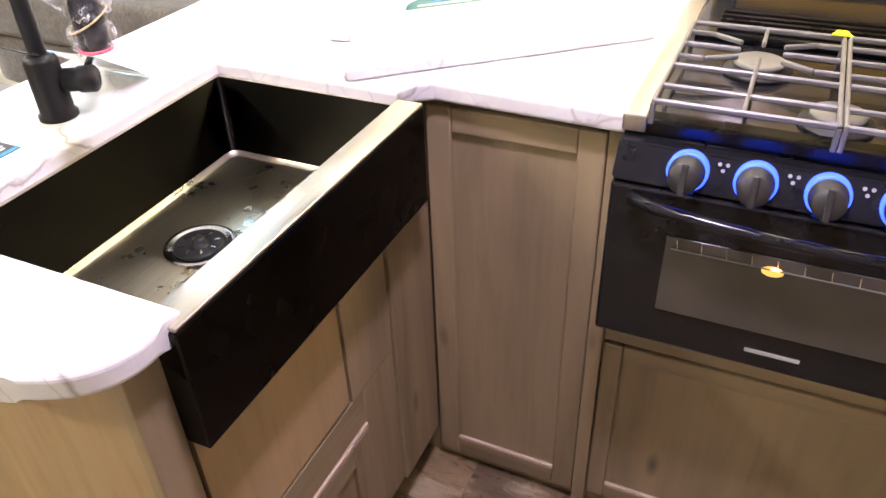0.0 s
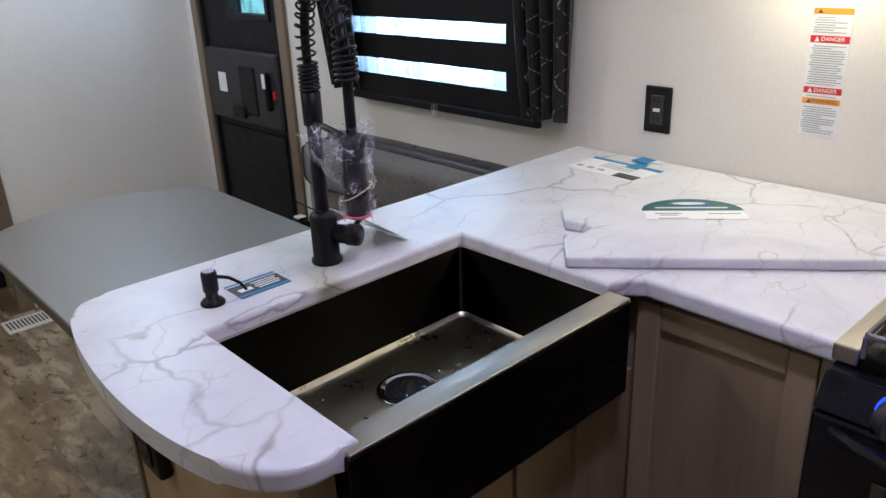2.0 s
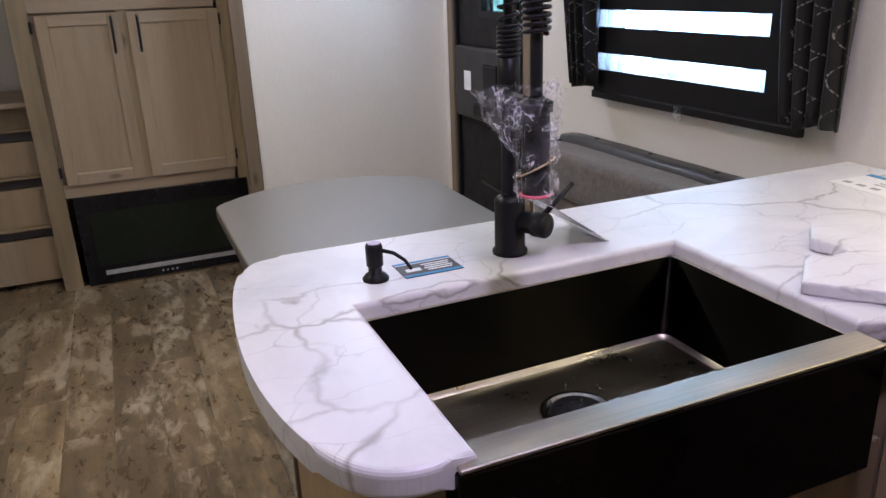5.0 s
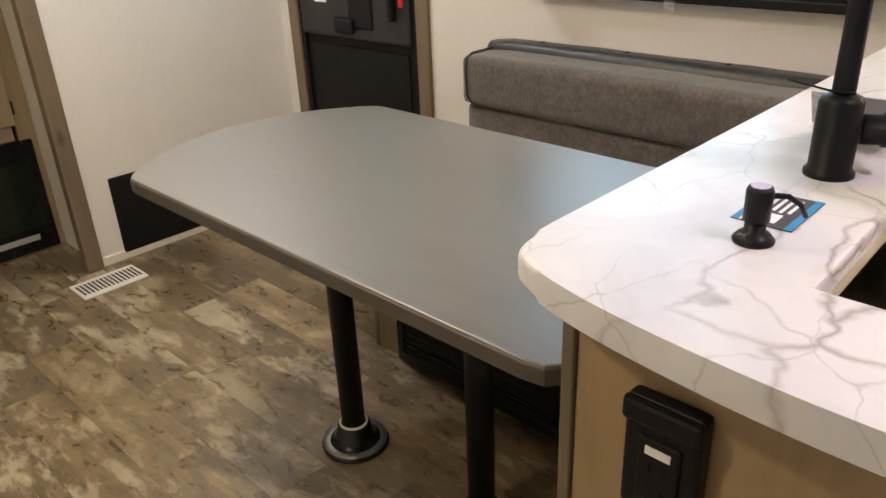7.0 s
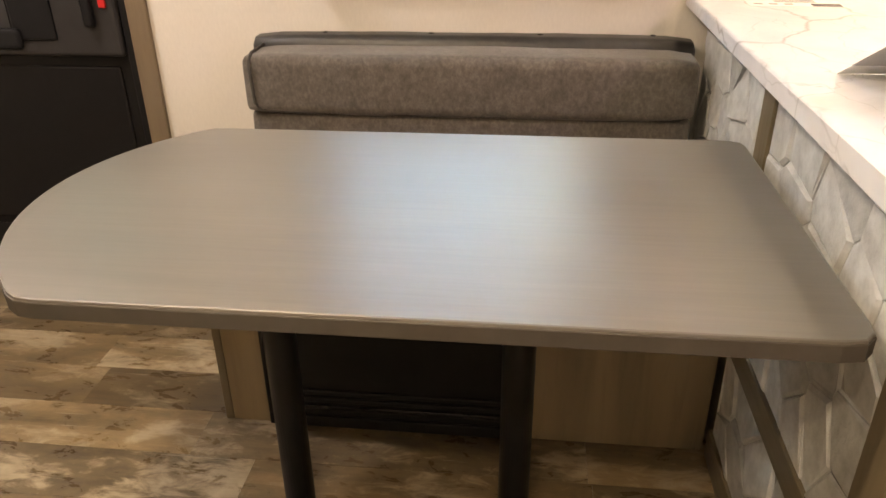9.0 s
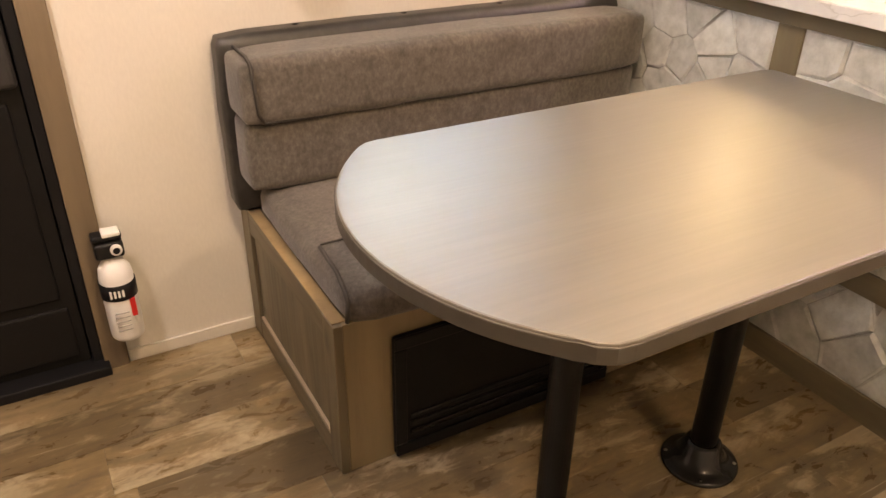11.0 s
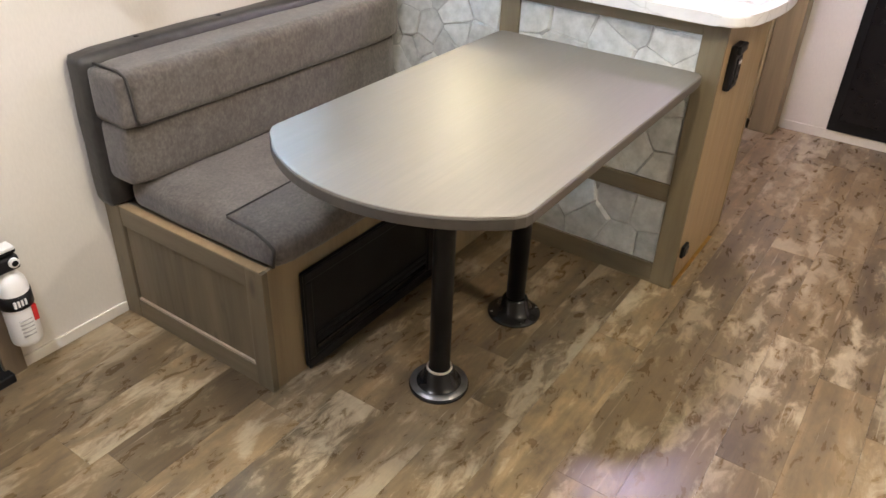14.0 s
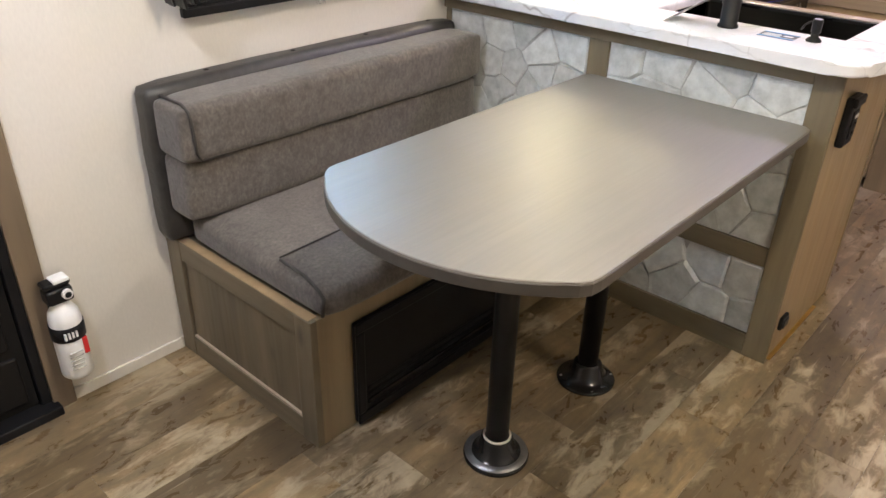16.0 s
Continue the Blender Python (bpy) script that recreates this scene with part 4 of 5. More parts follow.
part("pump", lathe([(0.0095, 0.020), (0.0125, 0.023), (0.0128, 0.052), (0.0112, 0.056), (0.004, 0.056)], (SOX, SOY, CT), 24), M_MATTE, soap, "", True)
part("spout", tube([(SOX + 0.006, SOY + 0.009, CT + 0.046), (SOX + 0.018, SOY + 0.024, CT + 0.043), (SOX + 0.026, SOY + 0.038, CT + 0.032), (SOX + 0.030, SOY + 0.046, CT + 0.018)], lambda t: 0.0032 - 0.0008 * t, 8), M_MATTE, soap, "", True)
part("cap_sticker", lathe([(0.009, 0.0), (0.009, 0.001), (0.001, 0.001)], (SOX, SOY, CT + 0.0562), 18), M_LILAC, soap, "round lilac cap sticker")

# ---- loose things on the worktop ----


def sheet_piece(parent, name, cx, cy, w, h, z, rot, m, label=""):
    b = box(-w / 2, -h / 2, 0, w / 2, h / 2, 0.0006)
    b.transform(Matrix.Translation((cx, cy, z)) @ Matrix.Rotation(radians(rot), 4, "Z"))
    return part(name, b, m, parent, label)


def on_sheet(ox, oy, rot, u, v):
    a = radians(rot)
    return ox + u * math.cos(a) - v * math.sin(a), oy + u * math.sin(a) + v * math.cos(a)


# instruction card by the soap dispenser
card = thing("product_card", (0, 0, 0), "dark card with blue edges lying beside the soap dispenser", "card")
ox, oy, rt = -0.416, -1.096, 90
sheet_piece(card, "sheet", ox, oy, 0.094, 0.062, CT + 0.0004, rt, M_INK, "dark printed face")
for v in (-0.0265, 0.0265):
    sheet_piece(card, "stripe", *on_sheet(ox, oy, rt, 0, v), 0.094, 0.008, CT + 0.0009, rt, M_BLUE, "blue stripe")
sheet_piece(card, "stripe", *on_sheet(ox, oy, rt, 0, 0.0215), 0.094, 0.002, CT + 0.0011, rt, M_PAPER)
sheet_piece(card, "print_bar", *on_sheet(ox, oy, rt, -0.025, -0.004), 0.024, 0.012, CT + 0.0009, rt, M_PAPER, "white print")
for k in range(4):
    sheet_piece(card, "print_bar", *on_sheet(ox, oy, rt, 0.016, 0.012 - 0.008 * k), 0.046 - 0.006 * (k % 2), 0.0035, CT + 0.0009, rt, M_PAPER, "white print")

# leaflet by the wall
leaf2 = thing("leaflet", (0, 0, 0), "white leaflet with blue bars lying by the wall", "leaflet")
ox, oy, rt = -0.370, -0.137, -4
sheet_piece(leaf2, "sheet", ox, oy, 0.205, 0.118, CT + 0.0004, rt, M_PAPER)
sheet_piece(leaf2, "blue_bar", *on_sheet(ox, oy, rt, 0.0, 0.05), 0.205, 0.016, CT + 0.0012, rt, M_BLUE)
sheet_piece(leaf2, "blue_bar", *on_sheet(ox, oy, rt, 0.03, 0.052), 0.035, 0.05, CT + 0.0015, rt, M_BLUE)
sheet_piece(leaf2, "dark_block", *on_sheet(ox, oy, rt, 0.065, -0.036), 0.062, 0.032, CT + 0.0012, rt, M_INK)
for k in range(3):
    sheet_piece(leaf2, "print_mark", *on_sheet(ox, oy, rt, -0.08 + 0.033 * k, -0.03), 0.018, 0.012, CT + 0.0012, rt, M_PAPER_GREY)
for k in range(3):
    sheet_piece(leaf2, "print_bar", *on_sheet(ox, oy, rt, 0.005, 0.026 - 0.014 * k), 0.09, 0.004, CT + 0.0012, rt, M_PAPER_GREY)
tag2 = thing("swing_tag", (0, 0, 0), "small white tag with a blue band against the wall", "tag")
sheet_piece(tag2, "sheet", -0.34, -0.026, 0.075, 0.03, CT + 0.002, -8, M_PAPER)
sheet_piece(tag2, "band", -0.352, -0.034, 0.045, 0.045, CT + 0.0028, -8, M_BLUE)

# grey card leaning on the faucet's base
card2 = thing("leaning_card", (0, 0, 0), "grey card with a white strip leaning on the faucet's base", "card")
for nm, t0, t1, m in (("strip", 0.0, 0.24, M_PAPER), ("sheet", 0.24, 1.0, M_GREYCARD)):
    b = bmesh.new()
    ends = []
    for t in (t0, t1):
        x0, y, z = -0.490 + 0.030 * t, -0.795 - 0.125 * t, CT + 0.001 + 0.083 * t
        ends.append([(x0, y, z), (x0 + 0.108, y + 0.006, z)])
    lo = [b.verts.new(p) for p in (ends[0][0], ends[0][1], ends[1][1], ends[1][0])]
    hi = [b.verts.new((v.co.x, v.co.y + 0.0006, v.co.z + 0.0009)) for v in lo]
    b.faces.new(lo)
    b.faces.new(hi)
    for k in range(4):
        b.faces.new((lo[k], lo[(k + 1) % 4], hi[(k + 1) % 4], hi[k]))
    part(nm, b, m, card2)

# sink cover board, notched at the corners, lying askew
A = Vector((-0.076, -0.699))
u = (Vector((0.334, -0.350)) - A)
L = u.length
u.normalize()
w = Vector((-u.y, u.x))
D = 0.33


def bp(a, c):
    q = A + u * a + w * c
    return (q.x, q.y)


board_out = [bp(0.0, 0.0), bp(L, 0.0), bp(L + 0.004, 0.16)]
board_out += [bp(L - 0.03, 0.175), bp(L - 0.045, 0.20), bp(L - 0.03, D), bp(0.055, D), bp(0.002, 0.27)]
board_out += [bp(0.006, 0.19), bp(0.035, 0.175), bp(0.055, 0.15), bp(0.035, 0.122), bp(0.0, 0.117)]
board = thing("sink_cover_board", (0, 0, 0), "loose white marble-look sink cover lying askew on the worktop", "board")
part("slab", prism(rounded(board_out, 0.006, 3), CT + 0.0005, CT + 0.0205, 0.004, 2), M_MARBLE, board)
# half-round leaflet on the board
hb = CT + 0.021
lf = thing("brochure", (0, 0, 0), "white brochure with a dark green half-round header on the loose board", "leaflet")
ox, oy, rt = -0.038, -0.350, 41
b = prism([on_sheet(ox, oy, rt, 0.097 * math.cos(math.pi * k / 20), 0.002 + 0.072 * math.sin(math.pi * k / 20)) for k in range(21)], hb, hb + 0.0006)
part("header", b, M_TEAL, lf, "dark green printed header")
b = prism([on_sheet(ox, oy, rt, 0.02 * math.cos(2 * math.pi * k / 20) * 2, 0.044 + 0.012 * math.sin(2 * math.pi * k / 20)) for k in range(20)], hb + 0.0007, hb + 0.0012)
part("emblem", b, M_BLUE, lf, "pale blue oval emblem")
b = prism([on_sheet(ox, oy, rt, 0.016 * math.cos(2 * math.pi * k / 20) * 2, 0.043 + 0.008 * math.sin(2 * math.pi * k / 20)) for k in range(20)], hb + 0.0013, hb + 0.0016)
part("emblem", b, M_PAPER, lf)
sheet_piece(lf, "print_bar", *on_sheet(ox, oy, rt, 0.0, 0.018), 0.14, 0.006, hb + 0.0008, rt, M_PAPER)
sheet_piece(lf, "sheet", *on_sheet(ox, oy, rt, 0.0, -0.024), 0.19, 0.05, hb + 0.0001, rt, M_PAPER)
for k, (uu, vv, ww) in enumerate(((-0.05, -0.016, 0.05), (-0.05, -0.026, 0.035), (0.055, -0.018, 0.06), (0.03, -0.05, 0.035), (-0.045, -0.044, 0.055))):
    sheet_piece(lf, "print_bar", *on_sheet(ox, oy, rt, uu, vv), ww, 0.0035, hb + 0.0008, rt, M_PAPER_GREY)


# wall stickers
def text_mesh(body, size, m, material, parent, name="lettering"):
    cu = bpy.data.curves.new(name, "FONT")
    cu.body, cu.size, cu.align_x, cu.align_y = body, size, "CENTER", "CENTER"
    cu.extrude = 0.0002
    tmp = bpy.data.objects.new(name, cu)
    scene.collection.objects.link(tmp)
    me = bpy.data.meshes.new_from_object(tmp.evaluated_get(bpy.context.evaluated_depsgraph_get()))
    bpy.data.objects.remove(tmp)
    bpy.data.curves.remove(cu)
    me.materials.append(material)
    ob = new(name, me)
    ob.parent = parent
    ob.matrix_world = m
    return ob


def wall_sheet(parent, name, x0, z0, x1, z1, d, m, label=""):
    return part(name, box(x0, -d - 0.0005, z0, x1, -d, z1), m, parent, label)


stk = thing("warning_sticker", (0, 0, 0), "tall white safety sticker with red and orange headers on the wall", "sticker")
wall_sheet(stk, "sheet", 0.001, 1.031, 0.079, 1.292, 0.0005, M_PAPER)
for z0, z1, m, word in ((1.278, 1.290, M_ORANGE, ""), (1.222, 1.236, M_RED, "DANGER"), (1.119, 1.132, M_RED, "DANGER"), (1.097, 1.109, M_ORANGE, "WARNING")):
    wall_sheet(stk, "header_bar", 0.0015, z0, 0.0785, z1, 0.0012, m)
    if word:
        text_mesh(word, 0.0115, Matrix.Translation((0.046, -0.0022, (z0 + z1) / 2)) @ Matrix.Rotation(radians(90), 4, "X"), M_PAPER if m is M_RED else M_INK, stk)
    tri = bmesh.new()
    vs = [tri.verts.new((x, -0.0022, z)) for x, z in ((0.010, z0 + 0.002), (0.020, z0 + 0.002), (0.015, z1 - 0.002))]
    tri.faces.new(vs)
    got = bmesh.ops.extrude_face_region(tri, geom=tri.faces[:])
    for q in got["geom"]:
        if isinstance(q, bmesh.types.BMVert):
            q.co.y -= 0.0003
    part("warning_triangle", tri, M_PAPER if m is M_RED else M_INK, stk)
rnd = random.Random(11)
for z0, z1 in ((1.240, 1.275), (1.137, 1.219), (1.111, 1.117), (1.035, 1.094)):
    z = z1 - 0.003
    while z > z0:
        e = rnd.choice((0.0, 0.004, 0.010, 0.028))
        wall_sheet(stk, "text_line", 0.005 + rnd.choice((0, 0, 0.005)), z - 0.0018, 0.074 - e, z, 0.0012, M_PAPER_GREY)
        z -= 0.0048
note = thing("lilac_notice", (0, 0, 0), "lilac paper notice with dark print on the wall", "sticker")
wall_sheet(note, "sheet", -0.533, 1.302, -0.408, 1.43, 0.0005, M_LILAC)
wall_sheet(note, "print_bar", -0.523, 1.331, -0.483, 1.341, 0.0012, M_PAPER_GREY)
wall_sheet(note, "print_bar", -0.451, 1.328, -0.425, 1.336, 0.0012, M_BLUE)
for k in range(4):
    wall_sheet(note, "print_bar", -0.518 + 0.006 * (k % 2), 1.356 + 0.011 * k, -0.428 - 0.008 * (k % 3), 1.359 + 0.011 * k, 0.0012, M_RED)
wall_sheet(note, "print_bar", -0.518, 1.31, -0.433, 1.309, 0.0012, M_RED)

# ---- stove ----
GX, GX2, GYF, GYB = 0.358, 0.968, -0.668, -0.05
stove = thing("gas_range", (0, 0, 0), "black built-in gas range with blue-lit knobs and oven light on", "stove")
part("cooktop", box(GX, GYF + 0.004, 0.875, GX2, GYB, 0.918, 0.004), M_BLACKGLOSS, stove, "black enamel cooktop")
part("side_trim", box(GX - 0.003, GYF - 0.012, 0.90, GX + 0.03, GYB, 0.926, 0.003), M_RIM, stove, "brushed steel side trim")
part("side_trim", box(GX2 - 0.03, GYF - 0.012, 0.90, GX2, GYB, 0.926, 0.003), M_RIM, stove, "brushed steel side trim")
part("front_edge", box(GX + 0.03, GYF - 0.012, 0.895, GX2 - 0.03, GYF + 0.02, 0.9225, 0.004), M_GUN, stove)
panel = bmesh.new()
vs = [panel.verts.new(p) for p in ((GX, -0.700, 0.896), (GX2, -0.700, 0.896), (GX2, -0.731, 0.850), (GX, -0.731, 0.850), (GX, -0.66, 0.896), (GX2, -0.66, 0.896), (GX2, -0.66, 0.850), (GX, -0.66, 0.850))]
for q in ((0, 1, 2, 3), (4, 5, 1, 0), (7, 6, 5, 4), (3, 2, 6, 7), (0, 3, 7, 4), (1, 5, 6, 2)):
    panel.faces.new([vs[k] for k in q])
bmesh.ops.bevel(panel, geom=panel.edges[:], offset=0.003, segments=2, affect="EDGES")
part("control_panel", panel, M_BLACKGLOSS, stove)
tilt = Matrix.Rotation(radians(63), 4, "X")
kturn = Matrix.Rotation(radians(76), 4, "X")
for k in range(5):
    kx = 0.456 + 0.0855 * k
    m = Matrix.Translation((kx, -0.712, 0.874)) @ kturn
    knob = part("knob", lathe([(0.0235, 0.002), (0.0235, 0.022), (0.0220, 0.026), (0.0205, 0.050), (0.0190, 0.053), (0.003, 0.053)], (0, 0, 0), 28, m), M_DARKGREY, stove, "dark grey control knob", True)
    part("light_ring", lathe([(0.0236, -0.004), (0.0272, -0.004), (0.0272, 0.012), (0.0262, 0.015), (0.0236, 0.015)], (0, 0, 0), 32, m), M_LED_BLUE, knob, "glowing blue ring", True)
    part("knob_grip", box(-0.0045, -0.021, 0.050, 0.0045, 0.021, 0.057, 0.002), M_DARKGREY, knob).matrix_world = m
    for i, (dx, dz) in enumerate(((-0.005, 0.004), (0.005, 0.004), (0.0, -0.005))):
        mm = Matrix.Translation((kx + 0.043 + dx, -0.7105, 0.885 + dz)) @ tilt
        part("burner_mark", lathe([(0.0018, 0.0), (0.0026, 0.0), (0.0026, 0.0012), (0.0018, 0.0012)], (0, 0, 0), 12, mm), M_PAPER_GREY, stove)
od = part("oven_door", box(GX, -0.731, 0.579, GX2, -0.684, 0.846, 0.005, 2), M_BLACKGLOSS, stove, "gloss black oven door")
part("oven_window", box(GX + 0.087, -0.7345, 0.647, GX2 - 0.087, -0.731, 0.778, 0.001), M_OVENGLASS, od, "dark oven window")
for z in (0.760,):
    part("oven_rack", tube([(GX + 0.095, -0.7365, z), (GX2 - 0.095, -0.7365, z)], 0.0012, 6), M_IRON, od, "bright oven rack rail")
for k in range(13):
    part("rack_wire", tube([(GX + 0.104 + k * 0.033, -0.7362, 0.760), (GX + 0.102 + k * 0.033, -0.7362, 0.776)], 0.0008, 5), M_CHROME, od)
# Two emissive discs on the window stand for light reflected in its glass.
part("bulb_reflector", lathe([(0.009, 0.0), (0.009, 0.001), (0.002, 0.0014)], (0, 0, 0), 20, Matrix.Translation((0.588, -0.7355, 0.757)) @ Matrix.Rotation(radians(90), 4, "X") @ Matrix.Diagonal((1.6, 0.9, 1, 1))), M_OVEN_GLOW, od, "dim amber disc standing for glow in the oven glass")
part("oven_bulb", lathe([(0.004, 0.0), (0.004, 0.001), (0.001, 0.0014)], (0, 0, 0), 20, Matrix.Translation((0.591, -0.7370, 0.762)) @ Matrix.Rotation(radians(90), 4, "X") @ Matrix.Diagonal((1.5, 0.5, 1, 1))), M_GLOW_CORE, od, "bright core of the glow standing in the oven glass")
handle = [(GX + 0.03 + (GX2 - GX - 0.06) * k / 16, -0.740 - 0.028 * math.sin(math.pi * k / 16) ** 0.5, 0.832 - 0.008 * math.sin(math.pi * k / 16)) for k in range(17)]
part("handle", tube(handle, 0.009, 10), M_BLACKGLOSS, od, "", True)
part("nameplate", box(0.579, -0.7332, 0.608, 0.654, -0.7312, 0.614), M_PAPER_GREY, od, "small pale nameplate")
part("rear_vent", box(GX + 0.03, -0.340, 0.918, GX2 - 0.03, -0.055, 0.934, 0.006), M_BLACKGLOSS, stove)
for k in range(5):
    part("vent_slot", box(GX + 0.07, -0.330 + 0.024 * k, 0.9335, GX2 - 0.07, -0.320 + 0.024 * k, 0.938, 0.001), M_GUN, stove)
for bx, by, r in ((0.508, -0.452, 0.036), (0.622, -0.605, 0.034), (0.76, -0.452, 0.036)):
    bn = part("burner", lathe([(r + 0.014, 0.0), (r + 0.014, 0.006), (r, 0.010), (r, 0.014)], (bx, by, 0.918), 28), M_DARKGREY, stove, "", True)
    part("burner_cap", lathe([(r + 0.002, 0.013), (r + 0.002, 0.019), (r - 0.004, 0.021), (0.002, 0.0215)], (bx, by, 0.918), 28), M_IRON, bn, "", True)
gz = 0.952


def bar(p0, p1, h=0.004):
    a, c = Vector(p0), Vector(p1)
    d = (c - a).length
    b = box(0, -0.003, -h, d, 0.003, h, 0.0018, 1)
    m = Matrix.Translation(a) @ (c - a).to_track_quat("X", "Z").to_matrix().to_4x4()
    b.transform(m)
    return b


GY0, GY1 = -0.684, -0.356
for x0, x1, burner in ((GX + 0.036, 0.620, (0.508, -0.452)), (0.628, GX2 - 0.036, (0.76, -0.452))):
    grate = part("grate", bar((x0, GY0, gz), (x1, GY0, gz)), M_IRON, stove, "grey cast-iron pan grate")
    part("grate_bar", bar((x0, GY1, gz), (x1, GY1, gz)), M_IRON, grate)
    part("grate_bar", bar((x0, GY0, gz - 0.001), (x0, GY1, gz - 0.001)), M_IRON, grate)
    part("grate_bar", bar((x1, GY0, gz - 0.001), (x1, GY1, gz - 0.001)), M_IRON, grate)
    bx, by = burner
    part("grate_bar", bar((bx, GY0, gz - 0.002), (bx, by - 0.03, gz - 0.002)), M_IRON, grate)
    part("grate_bar", bar((bx, by + 0.03, gz - 0.002), (bx, GY1, gz - 0.002)), M_IRON, grate)
    for y in (-0.625, -0.545):
        part("grate_bar", bar((x0, y, gz - 0.002), (x1, y, gz - 0.002)), M_IRON, grate)
    part("grate_bar", bar((x0, by, gz - 0.002), (bx - 0.03, by, gz - 0.002)), M_IRON, grate)
    part("grate_bar", bar((bx + 0.03, by, gz - 0.002), (x1, by, gz - 0.002)), M_IRON, grate)
    # bent fingers round the burner
    for sx in (-1, 1):
        for sy in (-1, 1):
            part("grate_finger", bar((bx + sx * 0.075, by + sy * 0.055, gz - 0.002), (bx + sx * 0.030, by + sy * 0.030, gz - 0.002)), M_IRON, grate)
            part("grate_finger", bar((bx + sx * 0.075, by + sy * 0.055, gz - 0.002), (x0 if sx < 0 else x1, by + sy * 0.055, gz - 0.002)), M_IRON, grate)
    for ax, ay in ((x0, GY0), (x1, GY0), (x0, GY1), (x1, GY1)):
        part("grate_foot", box(ax - 0.0035, ay - 0.0035, 0.918, ax + 0.0035, ay + 0.0035, gz - 0.002, 0.002), M_IRON, grate)
tagg = prism([(0.600, -0.362), (0.630, -0.362), (0.622, -0.340), (0.608, -0.340)], gz + 0.0045, gz + 0.007)
part("grate_tag", tagg, M_YELLOW, stove, "yellow plastic tag")
lm = pose(0, -0.045, 0.95, -6)
lid = part("lid", box(GX + 0.03, -0.004, 0.0, GX2 - 0.02, 0.004, 0.34, 0.002), M_AMBER, stove, "raised lid under amber protective film")
lid.matrix_world = lm
for nm, q in (("lid_rail", (GX + 0.03, -0.012, 0.03, GX2 - 0.02, -0.005, 0.062, 0.002)), ("lid_hinge", (GX + 0.04, -0.05, -0.03, GX + 0.075, 0.0, 0.03, 0.004)), ("lid_shelf", (GX - 0.005, -0.03, -0.03, GX + 0.04, 0.02, 0.0, 0.003))):
    part(nm, box(*q), M_BLACK, stove).matrix_world = lm

# ---- dinette ----
table = thing("dinette_table", (0, 0, 0), "grey wood-grain dinette table with a rounded end on two black posts", "table")
TZ = 0.743
tab = [(-0.562, -1.239), (-0.562, -0.645), (-0.567, -0.626), (-0.592, -0.616)]
# the rounded end: a circle's arc of 0.43 m
TR, TCX, TCY = 0.430, -1.309, -0.951
a_end = math.asin(0.300 / TR)
arc_pts = [(TCX - TR * math.cos(a_end * s), TCY + TR * math.sin(a_end * s)) for s in [1 - 2 * k / 28 for k in range(29)]]
arc_pts = [(-1.560, -0.6180), (-1.583, -0.6215), (-1.602, -0.634)] + arc_pts + [(-1.602, -1.268), (-1.583, -1.2805), (-1.560, -1.2840)]
tab += arc_pts + [(-0.607, -1.284), (-0.579, -1.279), (-0.565, -1.263)]
part("tabletop", prism(tab, TZ - 0.03, TZ, 0.003, 2), M_TABLE, table, "grey wood-grain laminate top")
band = [(-1.09 + (x + 1.09) * 1.0024, -0.95 + (y + 0.95) * 1.0045) for x, y in tab]
part("edge_band", prism(band, TZ - 0.0285, TZ - 0.004, 0.002, 2), M_EDGE, table, "dark brown edge band")
LEGS = ((-1.373, -0.964), (-0.959, -0.964))
for lx, ly in LEGS:
    leg = part("leg", lathe([(0.0285, 0.03), (0.0285, TZ - 0.05), (0.0285, TZ - 0.032)], (lx, ly, 0), 28), M_MATTE, table, "black steel post", True)
    part("foot_flange", lathe([(0.082, 0.0), (0.083, 0.006), (0.079, 0.010), (0.066, 0.013), (0.046, 0.026), (0.040, 0.058), (0.034, 0.064), (0.029, 0.064)], (lx, ly, 0.0005), 36), M_FLANGE, leg, "black floor flange", True)
    part("top_flange", lathe([(0.030, TZ - 0.075), (0.040, TZ - 0.07), (0.055, TZ - 0.042), (0.08, TZ - 0.036), (0.08, TZ - 0.031)], (lx, ly, 0), 28), M_BLACK, leg, "", True)
    for k in range(4):
        a = math.pi / 4 + k * math.pi / 2
        part("screw", lathe([(0.0045, 0.0), (0.0045, 0.0015), (0.001, 0.002)], (lx + 0.073 * math.cos(a), ly + 0.073 * math.sin(a), 0.0118), 10), M_CHROME, leg)
# Only the first flange gets this ring, in place of its glint.
part("flange_ring", lathe([(0.060, 0.0), (0.080, 0.0), (0.0795, 0.0015), (0.061, 0.0035)], (LEGS[0][0], LEGS[0][1], 0.0128), 36), M_FLANGE_GLINT, table, "pale ring standing for the glint on the floor flange", True)
part("sleeve", lathe([(0.0355, 0.0), (0.0355, 0.007), (0.0310, 0.008), (0.0290, 0.0)], (LEGS[0][0], LEGS[0][1], 0.060), 28), M_BASE, table, "white plastic sleeve", True)

# bench
BXW, BXE, BYF, BH = -1.668, -0.556, -0.628, 0.383
bench = thing("dinette_bench", (0, 0, 0), "oak bench base with grey-brown cushions and a dark vinyl back", "bench")
base = part("base", box(BXW + 0.02, BYF + 0.02, 0.0, -0.5335, -0.002, BH - 0.004), M_SHADED_Z, bench, "oak bench base")
part("front_panel", box(BXW + 0.02, BYF, 0.0, -0.5335, BYF + 0.02, BH, 0.002), M_WOOD_Z, bench, "oak front panel")
for y0, y1 in ((BYF - 0.001, BYF + 0.06), (-0.07, -0.003)):
    part("end_stile", box(BXW, y0, 0.0, BXW + 0.02, y1, BH, 0.002), M_SHADED_Z, bench)
